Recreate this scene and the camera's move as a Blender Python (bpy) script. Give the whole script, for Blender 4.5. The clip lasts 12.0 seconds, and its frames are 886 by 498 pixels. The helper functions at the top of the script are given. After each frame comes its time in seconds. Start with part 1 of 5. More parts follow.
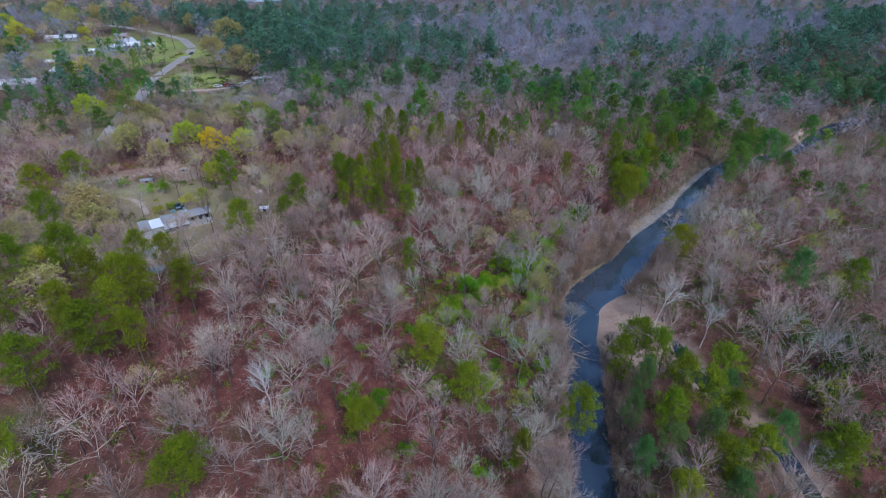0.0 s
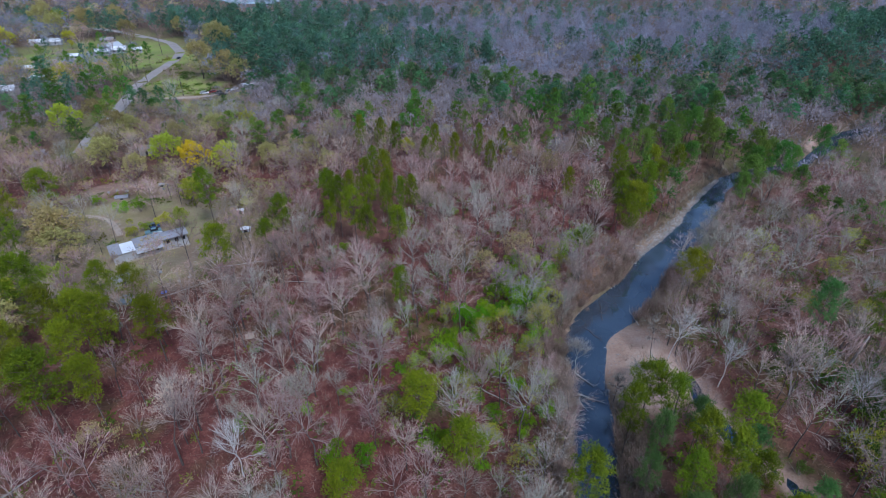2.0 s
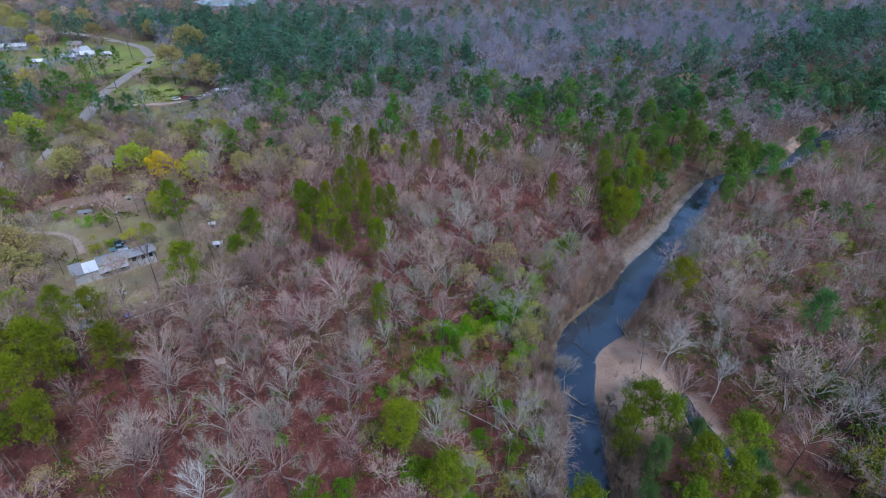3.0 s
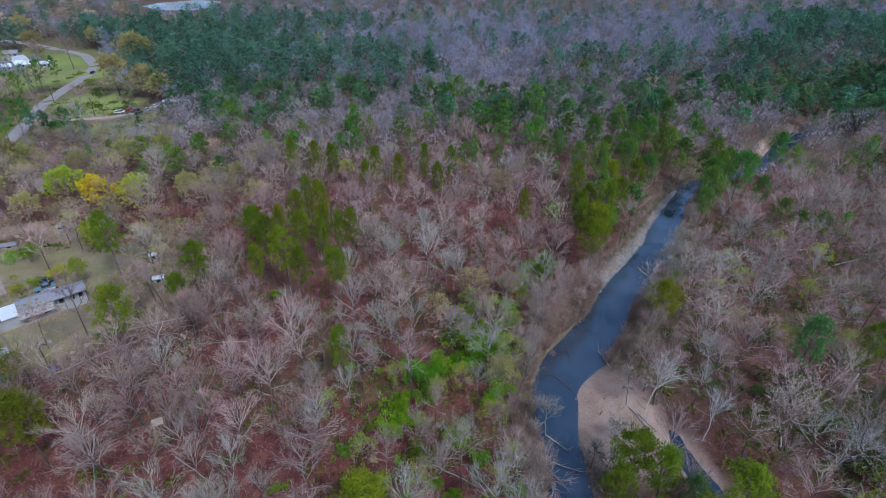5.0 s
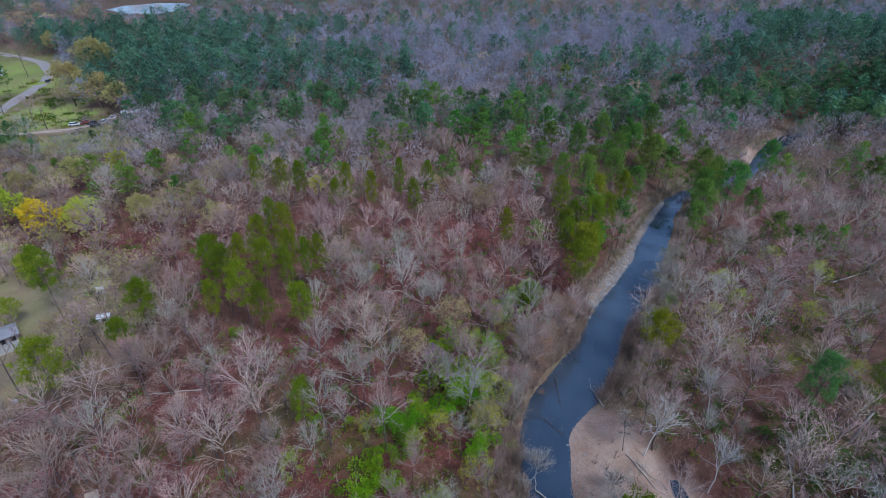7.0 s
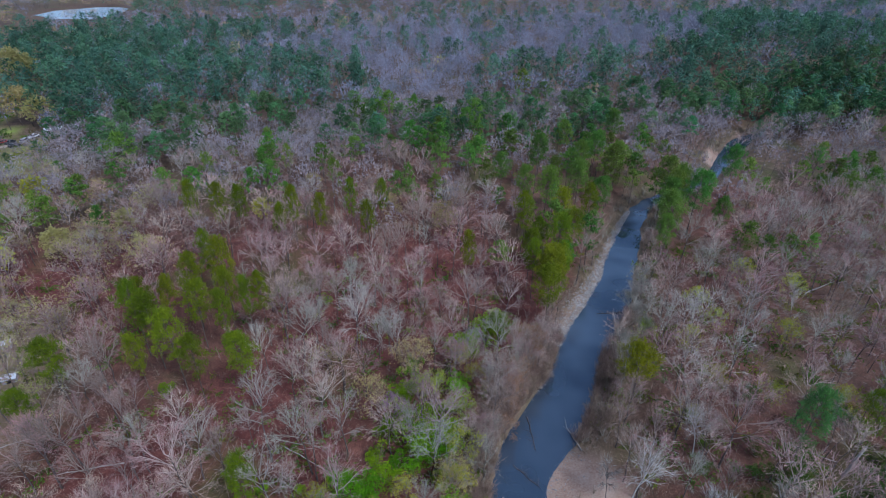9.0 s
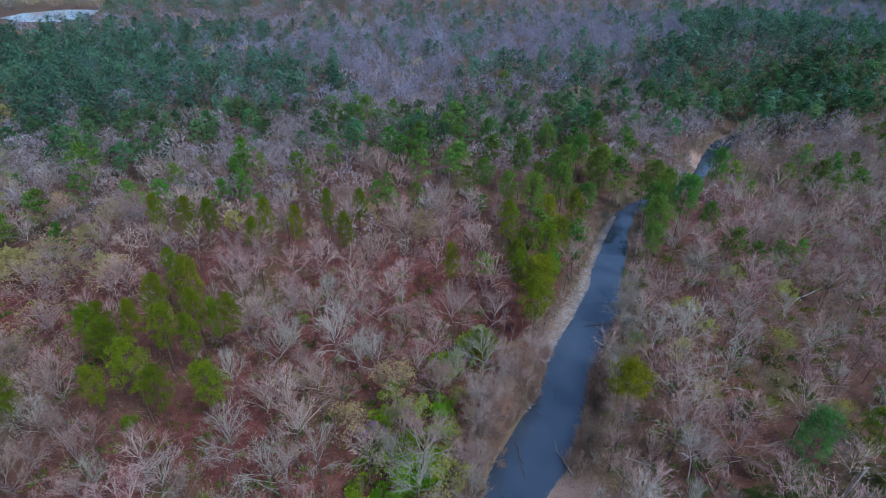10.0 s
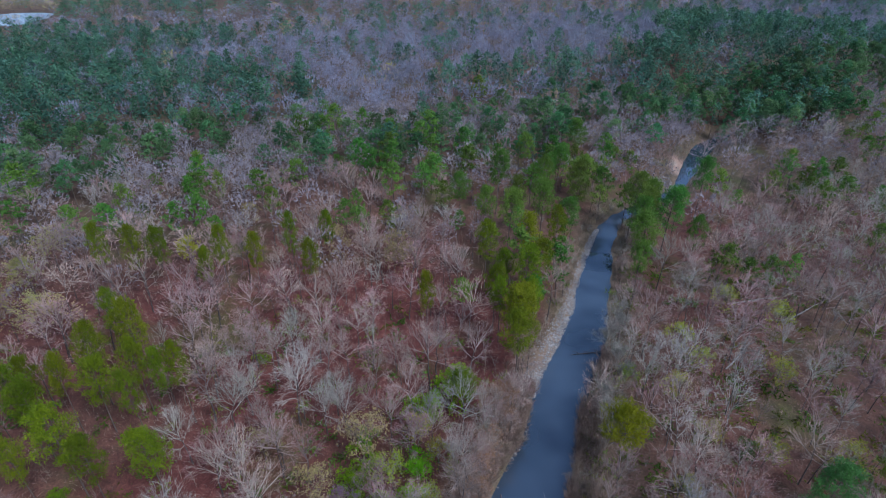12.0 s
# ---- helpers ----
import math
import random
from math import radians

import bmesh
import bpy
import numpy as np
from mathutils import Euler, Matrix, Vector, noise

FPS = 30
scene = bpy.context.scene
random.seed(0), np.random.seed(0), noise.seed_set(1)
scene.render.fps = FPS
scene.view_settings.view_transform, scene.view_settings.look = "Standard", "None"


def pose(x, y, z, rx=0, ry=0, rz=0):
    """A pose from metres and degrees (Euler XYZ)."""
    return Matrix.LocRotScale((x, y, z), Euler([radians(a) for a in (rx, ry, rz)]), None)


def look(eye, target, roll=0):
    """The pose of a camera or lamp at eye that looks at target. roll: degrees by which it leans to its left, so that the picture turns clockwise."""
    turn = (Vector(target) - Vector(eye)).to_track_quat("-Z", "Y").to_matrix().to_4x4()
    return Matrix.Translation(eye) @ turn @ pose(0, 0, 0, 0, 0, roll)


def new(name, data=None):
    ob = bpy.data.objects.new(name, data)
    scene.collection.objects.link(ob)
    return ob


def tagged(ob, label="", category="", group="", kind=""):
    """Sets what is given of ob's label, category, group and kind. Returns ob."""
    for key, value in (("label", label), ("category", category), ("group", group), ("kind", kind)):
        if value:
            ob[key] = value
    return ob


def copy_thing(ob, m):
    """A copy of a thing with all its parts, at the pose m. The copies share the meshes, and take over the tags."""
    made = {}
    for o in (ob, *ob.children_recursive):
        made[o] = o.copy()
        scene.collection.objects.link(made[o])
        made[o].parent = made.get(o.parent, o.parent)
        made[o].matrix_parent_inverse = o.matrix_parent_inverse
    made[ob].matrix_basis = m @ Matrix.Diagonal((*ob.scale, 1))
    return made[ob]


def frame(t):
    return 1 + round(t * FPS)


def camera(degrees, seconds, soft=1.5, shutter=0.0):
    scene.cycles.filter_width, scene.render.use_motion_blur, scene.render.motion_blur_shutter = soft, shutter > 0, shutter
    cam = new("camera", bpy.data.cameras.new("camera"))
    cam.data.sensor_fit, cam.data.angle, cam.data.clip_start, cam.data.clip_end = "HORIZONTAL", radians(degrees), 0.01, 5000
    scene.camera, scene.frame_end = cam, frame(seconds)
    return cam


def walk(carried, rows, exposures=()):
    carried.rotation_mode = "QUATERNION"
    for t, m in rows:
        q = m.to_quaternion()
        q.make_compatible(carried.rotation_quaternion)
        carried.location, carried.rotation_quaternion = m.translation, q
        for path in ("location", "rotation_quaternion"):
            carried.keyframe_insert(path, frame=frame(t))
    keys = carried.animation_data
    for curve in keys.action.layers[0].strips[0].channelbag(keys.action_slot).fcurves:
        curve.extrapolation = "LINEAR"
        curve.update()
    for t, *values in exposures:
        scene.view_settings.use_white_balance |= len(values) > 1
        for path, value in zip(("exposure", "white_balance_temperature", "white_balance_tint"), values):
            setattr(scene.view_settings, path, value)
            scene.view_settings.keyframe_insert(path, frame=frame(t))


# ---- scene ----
cam = camera(78.6, 12.0, soft=0.5)
METRES, EYE, TILT, LEAN, TURN = 77.0, 86.0, -31.0, 0.0, 0.0
EXPOSURE, KELVIN, TINT = 0.15, 4990, 9
ROWS = [
    (0.0, 0.0, 0.0, 0.0, -0.0, 0.0, 0.0),
    (0.5, 0.0025, 0.036, 0.0211, 0.01, 0.03, 0.02),
    (1.0, 0.0053, 0.0722, 0.0421, -0.01, 0.04, 0.02),
    (1.5, 0.0082, 0.1082, 0.0629, -0.03, 0.04, 0.03),
    (2.0, 0.0123, 0.144, 0.0841, -0.24, 0.05, 0.18),
    (2.5, 0.0161, 0.1796, 0.1049, -0.94, 0.05, 0.6),
    (3.0, 0.0206, 0.2153, 0.126, -1.97, 0.08, 1.21),
    (5.0, 0.046, 0.3588, 0.209, -5.03, 0.04, 3.06),
    (5.5, 0.0541, 0.3943, 0.2298, -5.53, 0.02, 3.37),
    (6.0, 0.0627, 0.4295, 0.2505, -5.8, 0.02, 3.56),
    (6.5, 0.0719, 0.4649, 0.2713, -6.11, -0.01, 3.7),
    (7.0, 0.0817, 0.5, 0.2916, -6.91, -0.05, 4.16),
    (9.0, 0.1268, 0.6417, 0.3752, -10.78, -0.42, 6.45),
    (9.5, 0.1395, 0.6763, 0.3952, -11.65, -0.52, 6.95),
    (10.0, 0.1532, 0.7098, 0.4155, -12.47, -0.64, 7.45),
    (10.5, 0.1663, 0.743, 0.4357, -13.35, -0.76, 7.95),
    (11.0, 0.18, 0.7762, 0.4544, -13.95, -0.86, 8.31),
    (11.5, 0.1938, 0.8084, 0.473, -14.33, -0.94, 8.51),
    (12.0, 0.2085, 0.8398, 0.4914, -14.76, -1.03, 8.76),
]
walk(cam, [(t, pose(0, 0, EYE, TILT, LEAN, TURN) @ pose(METRES * x, METRES * y, METRES * z, 90 + pitch, roll, yaw)) for t, x, y, z, yaw, pitch, roll in ROWS],
     [(0.0, EXPOSURE, KELVIN, TINT), (12.0, EXPOSURE, KELVIN, TINT)])

# ---- sky and sun: a bright overcast day ----
SUN_ELEVATION, SUN_ROTATION = radians(52), radians(150)
world = bpy.data.worlds.new("sky")
scene.world = world
world.use_nodes = True
wn = world.node_tree
wn.nodes.clear()
sky = wn.nodes.new("ShaderNodeTexSky")
sky.sky_type, sky.sun_disc = "NISHITA", False
sky.sun_elevation, sky.sun_rotation, sky.dust_density, sky.ozone_density = SUN_ELEVATION, SUN_ROTATION, 3.0, 1.0
sky_back = wn.nodes.new("ShaderNodeBackground")
sky_back.inputs["Strength"].default_value = 0.125
sky_out = wn.nodes.new("ShaderNodeOutputWorld")
wn.links.new(sky.outputs[0], sky_back.inputs[0])
wn.links.new(sky_back.outputs[0], sky_out.inputs[0])
sun = new("sun", bpy.data.lights.new("sun", "SUN"))
sun.data.energy, sun.data.angle, sun.data.color = 1.75, radians(10), (1.0, 0.96, 0.9)
sun.matrix_world = look((0, 0, 300), Vector((0, 0, 300)) - 100 * Vector((math.sin(SUN_ROTATION) * math.cos(SUN_ELEVATION), math.cos(SUN_ROTATION) * math.cos(SUN_ELEVATION), math.sin(SUN_ELEVATION))))


# ---- materials ----
def material(name, dark, light, rough=0.85, scale=1.0, detail=6.0, bump=0.0, random_tone=0.0, hue=0.0, metal=0.0, attribute=False, thin=0.0):
    """Two noises at two scales between a dark and a light tone; random_tone varies it from object to object (or from piece to piece, by the 'tint' attribute)."""
    m = bpy.data.materials.new(name)
    m.use_nodes = True
    nt = m.node_tree
    b = nt.nodes["Principled BSDF"]
    b.inputs["Roughness"].default_value, b.inputs["Metallic"].default_value = rough, metal
    pos = nt.nodes.new("ShaderNodeTexCoord")
    fine, broad = nt.nodes.new("ShaderNodeTexNoise"), nt.nodes.new("ShaderNodeTexNoise")
    fine.inputs["Scale"].default_value, fine.inputs["Detail"].default_value = 3.0 * scale, detail
    broad.inputs["Scale"].default_value, broad.inputs["Detail"].default_value = 0.35 * scale, 3.0
    nt.links.new(pos.outputs["Object"], fine.inputs["Vector"])
    nt.links.new(pos.outputs["Object"], broad.inputs["Vector"])
    both = nt.nodes.new("ShaderNodeMath")
    both.operation = "MULTIPLY_ADD"
    both.inputs[1].default_value = 0.55
    half = nt.nodes.new("ShaderNodeMath")
    half.operation = "MULTIPLY"
    half.inputs[1].default_value = 0.45
    nt.links.new(broad.outputs["Fac"], half.inputs[0])
    nt.links.new(fine.outputs["Fac"], both.inputs[0])
    nt.links.new(half.outputs[0], both.inputs[2])
    ramp = nt.nodes.new("ShaderNodeValToRGB")
    ramp.color_ramp.elements[0].position, ramp.color_ramp.elements[1].position = 0.3, 0.7
    ramp.color_ramp.elements[0].color, ramp.color_ramp.elements[1].color = (*dark, 1), (*light, 1)
    nt.links.new(both.outputs[0], ramp.inputs["Fac"])
    colour = ramp.outputs["Color"]
    if random_tone or hue:
        if attribute:
            source = nt.nodes.new("ShaderNodeAttribute")
            source.attribute_name = "tint"
            rnd = source.outputs["Fac"]
        else:
            rnd = nt.nodes.new("ShaderNodeObjectInfo").outputs["Random"]
        hsv = nt.nodes.new("ShaderNodeHueSaturation")
        for target, low, high in (("Value", 1 - random_tone, 1 + random_tone), ("Hue", 0.5 - hue, 0.5 + hue)):
            span = nt.nodes.new("ShaderNodeMapRange")
            span.inputs["To Min"].default_value, span.inputs["To Max"].default_value = low, high
            if target == "Hue":
                turn = nt.nodes.new("ShaderNodeMath")
                turn.operation = "MULTIPLY"
                turn.inputs[1].default_value = 7.31
                wrap = nt.nodes.new("ShaderNodeMath")
                wrap.operation = "FRACT"
                nt.links.new(rnd, turn.inputs[0])
                nt.links.new(turn.outputs[0], wrap.inputs[0])
                nt.links.new(wrap.outputs[0], span.inputs["Value"])
            else:
                nt.links.new(rnd, span.inputs["Value"])
            nt.links.new(span.outputs["Result"], hsv.inputs[target])
        nt.links.new(colour, hsv.inputs["Color"])
        colour = hsv.outputs["Color"]
    nt.links.new(colour, b.inputs["Base Color"])
    if thin:
        # leaves let part of the light through and are waxy only a little
        b.inputs["Specular IOR Level"].default_value = 0.15
        through_leaf, mix = nt.nodes.new("ShaderNodeBsdfTranslucent"), nt.nodes.new("ShaderNodeMixShader")
        mix.inputs["Fac"].default_value = thin
        nt.links.new(colour, through_leaf.inputs["Color"])
        nt.links.new(b.outputs["BSDF"], mix.inputs[1])
        nt.links.new(through_leaf.outputs["BSDF"], mix.inputs[2])
        nt.links.new(mix.outputs["Shader"], nt.nodes["Material Output"].inputs["Surface"])
    if bump:
        bn = nt.nodes.new("ShaderNodeBump")
        bn.inputs["Strength"].default_value, bn.inputs["Distance"].default_value = bump, 0.1
        nt.links.new(both.outputs[0], bn.inputs["Height"])
        nt.links.new(bn.outputs["Normal"], b.inputs["Normal"])
    return m


def pair(name, *args, **kw):
    """A material for single things and its twin for joined masses, whose pieces vary by the 'tint' attribute."""
    return material(name, *args, **kw), material(name + "_mass", *args, attribute=True, **kw)


BARK, BARK_MASS = pair("grey_bark", (0.175, 0.127, 0.104), (0.53, 0.42, 0.35), scale=1.5, random_tone=0.42, hue=0.02)
TWIG, TWIG_MASS = pair("twigs", (0.275, 0.162, 0.132), (0.60, 0.41, 0.34), scale=0.6, random_tone=0.42, hue=0.03)
PALE_TWIG, PALE_TWIG_MASS = pair("pale_twigs", (0.23, 0.205, 0.162), (0.50, 0.455, 0.37), scale=0.6, random_tone=0.25, hue=0.03)
RED_TWIG, RED_TWIG_MASS = pair("russet_twigs", (0.23, 0.13, 0.105), (0.45, 0.275, 0.225), scale=0.6, random_tone=0.25, hue=0.03)
TRUNK, TRUNK_MASS = pair("dark_trunk_bark", (0.05, 0.038, 0.032), (0.15, 0.12, 0.105), scale=2.0, random_tone=0.25)
WHITE_BARK = material("white_bark", (0.42, 0.39, 0.36), (0.75, 0.72, 0.68), scale=1.2)
PINE_BARK, PINE_BARK_MASS = pair("pine_bark", (0.07, 0.05, 0.04), (0.2, 0.15, 0.12), scale=2.0, random_tone=0.2)
NEEDLES, NEEDLES_MASS = pair("pine_needles", (0.07, 0.108, 0.002), (0.23, 0.27, 0.004), rough=0.6, scale=0.8, random_tone=0.28, hue=0.02, thin=0.22)
NEEDLES_SOFT = material("soft_green_needles", (0.08, 0.155, 0.04), (0.18, 0.285, 0.07), rough=0.6, scale=0.8, random_tone=0.25, hue=0.03, thin=0.5)
NEEDLES_MID, NEEDLES_MID_MASS = pair("green_needles", (0.058, 0.124, 0.016), (0.168, 0.272, 0.034), rough=0.6, scale=0.8, random_tone=0.35, hue=0.035, thin=0.25)
NEEDLES_GOLD = material("yellow_olive_needles", (0.12, 0.135, 0.002), (0.30, 0.295, 0.004), rough=0.6, scale=0.8, thin=0.4)
# distance haze put into the colour: bluer needles for the far pines
NEEDLES_HAZED = material("hazed_pine_needles", (0.05, 0.12, 0.074), (0.135, 0.245, 0.14), rough=0.6, scale=0.8, random_tone=0.42, hue=0.035, attribute=True, thin=0.3)
# a weaker haze tint in the colour, for pines beyond the bend
NEEDLES_HALF_HAZED = material("half_hazed_needles", (0.055, 0.128, 0.048), (0.15, 0.265, 0.096), rough=0.6, scale=0.8, random_tone=0.42, hue=0.035, attribute=True, thin=0.35)
# twig colour greyed to carry some haze over the woods beyond the bend
TWIG_HALF_HAZED = material("half_hazed_twigs", (0.205, 0.178, 0.188), (0.34, 0.3, 0.315), scale=0.4, random_tone=0.25, hue=0.03, attribute=True)
# far twigs shifted to blue-grey, standing in for haze
TWIG_HAZED = material("hazed_twigs", (0.205, 0.205, 0.26), (0.285, 0.285, 0.355), scale=0.3, random_tone=0.3, hue=0.03, attribute=True)
LEAF_RUST = material("rusty_buds", (0.26, 0.14, 0.07), (0.42, 0.26, 0.15), rough=0.7, scale=0.8, random_tone=0.2, thin=0.4)
OLIVE_MASS = material("olive_brush", (0.08, 0.12, 0.012), (0.20, 0.24, 0.035), rough=0.7, scale=0.5, random_tone=0.35, hue=0.05, attribute=True, thin=0.4)
LEAF_GREEN = material("green_leaves", (0.13, 0.26, 0.003), (0.31, 0.53, 0.008), rough=0.55, scale=0.8, random_tone=0.3, hue=0.02, thin=0.4)
LEAF_DULL = material("dull_leaves", (0.05, 0.10, 0.015), (0.12, 0.20, 0.03), rough=0.55, scale=0.8, random_tone=0.3, hue=0.03, thin=0.4)
LEAF_YELLOW, LEAF_YELLOW_MASS = pair("young_leaves", (0.30, 0.35, 0.02), (0.53, 0.57, 0.05), rough=0.6, scale=0.8, random_tone=0.3, hue=0.03, thin=0.4)
LEAF_GOLD = material("golden_flowers", (0.6, 0.45, 0.006), (0.85, 0.66, 0.015), rough=0.6, scale=0.8, random_tone=0.1, thin=0.4)
LEAF_PALE, LEAF_PALE_MASS = pair("pale_buds", (0.31, 0.265, 0.09), (0.51, 0.45, 0.17), rough=0.7, scale=0.8, random_tone=0.25, hue=0.02, thin=0.4)
PURPLE = material("purple_blossom", (0.27, 0.13, 0.24), (0.46, 0.27, 0.42), rough=0.7, scale=0.8, thin=0.4)
BRUSH_MASS = material("brown_brush", (0.16, 0.10, 0.068), (0.44, 0.325, 0.245), scale=0.5, random_tone=0.3, hue=0.02, attribute=True)
ROCK, ROCK_MASS = pair("pale_rock", (0.14, 0.125, 0.115), (0.43, 0.395, 0.365), scale=1.2, bump=0.4, random_tone=0.25)
DEADWOOD = material("grey_deadwood", (0.22, 0.19, 0.16), (0.52, 0.48, 0.43), scale=1.5)
ASPHALT = material("worn_asphalt", (0.24, 0.205, 0.19), (0.38, 0.335, 0.31), scale=0.6, bump=0.1)
DIRT = material("pale_dirt", (0.30, 0.22, 0.16), (0.50, 0.40, 0.31), scale=0.5, bump=0.2)
GREY_ROOF = material("grey_roofing", (0.20, 0.19, 0.20), (0.34, 0.33, 0.345), scale=0.7, rough=0.6)
WHITE_ROOF = material("white_sheet_metal", (0.62, 0.63, 0.66), (0.83, 0.84, 0.86), scale=0.5, rough=0.4)
WHITE_WALL = material("white_siding", (0.30, 0.29, 0.29), (0.46, 0.45, 0.45), scale=0.7)
TAN_WALL = material("tan_siding", (0.32, 0.28, 0.23), (0.45, 0.40, 0.34), scale=0.7)
GLASS_DARK = material("dark_window_glass", (0.02, 0.022, 0.025), (0.04, 0.045, 0.05), rough=0.08)
PAINTS = {n: material(n + "_paint", tuple(0.8 * v for v in c), c, rough=0.3, scale=0.5) for n, c in
          {"silver": (0.5, 0.52, 0.55), "white": (0.8, 0.8, 0.8), "blue": (0.04, 0.07, 0.2), "teal": (0.16, 0.26, 0.30), "red": (0.35, 0.04, 0.04), "black": (0.03, 0.03, 0.035)}.items()}
WEATHERED_ROOF = material("weathered_sheet_metal", (0.28, 0.27, 0.27), (0.46, 0.45, 0.46), scale=0.7, rough=0.5)
RUBBER = material("tyre_rubber", (0.015, 0.015, 0.015), (0.03, 0.03, 0.03))
TARP_BLUE = material("blue_tarpaulin", (0.04, 0.10, 0.45), (0.08, 0.2, 0.7), rough=0.5)
POLE_WOOD = material("dark_pole_wood", (0.05, 0.04, 0.035), (0.13, 0.10, 0.09), scale=2)


def water_material(name="river_water", darkest=(0.008, 0.018, 0.032), silt_and_sky=(0.085, 0.112, 0.15)):
    """Still water with a little silt and faint ripples; sky reflection is painted into its colour."""
    m = bpy.data.materials.new(name)
    m.use_nodes = True
    nt = m.node_tree
    b = nt.nodes["Principled BSDF"]
    b.inputs["Roughness"].default_value, b.inputs["IOR"].default_value, b.inputs["Specular IOR Level"].default_value = 0.03, 1.68, 1.0
    pos = nt.nodes.new("ShaderNodeTexCoord")
    n, silt, ramp = nt.nodes.new("ShaderNodeTexNoise"), nt.nodes.new("ShaderNodeTexNoise"), nt.nodes.new("ShaderNodeValToRGB")
    n.inputs["Scale"].default_value, n.inputs["Detail"].default_value = 1.3, 4.0
    silt.inputs["Scale"].default_value, silt.inputs["Detail"].default_value = 0.035, 3.0
    ramp.color_ramp.elements[0].position, ramp.color_ramp.elements[1].position = 0.32, 0.78
    ramp.color_ramp.elements[0].color, ramp.color_ramp.elements[1].color = (*darkest, 1), (*silt_and_sky, 1)
    bn = nt.nodes.new("ShaderNodeBump")
    bn.inputs["Strength"].default_value, bn.inputs["Distance"].default_value = 0.045, 0.04
    nt.links.new(pos.outputs["Object"], n.inputs["Vector"])
    nt.links.new(pos.outputs["Object"], silt.inputs["Vector"])
    # paler upstream of the bend: reflected sky painted into the base colour
    place, sky_ramp, water_tone = nt.nodes.new("ShaderNodeSeparateXYZ"), nt.nodes.new("ShaderNodeMapRange"), nt.nodes.new("ShaderNodeMath")
    sky_ramp.inputs["From Min"].default_value, sky_ramp.inputs["From Max"].default_value = 85, 170
    sky_ramp.inputs["To Min"].default_value, sky_ramp.inputs["To Max"].default_value = -0.12, 0.09
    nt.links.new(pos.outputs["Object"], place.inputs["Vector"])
    nt.links.new(place.outputs["Y"], sky_ramp.inputs["Value"])
    nt.links.new(silt.outputs["Fac"], water_tone.inputs[0])
    nt.links.new(sky_ramp.outputs["Result"], water_tone.inputs[1])
    nt.links.new(water_tone.outputs[0], ramp.inputs["Fac"])
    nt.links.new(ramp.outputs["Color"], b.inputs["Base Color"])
    nt.links.new(n.outputs["Fac"], bn.inputs["Height"])
    nt.links.new(bn.outputs["Normal"], b.inputs["Normal"])
    return m


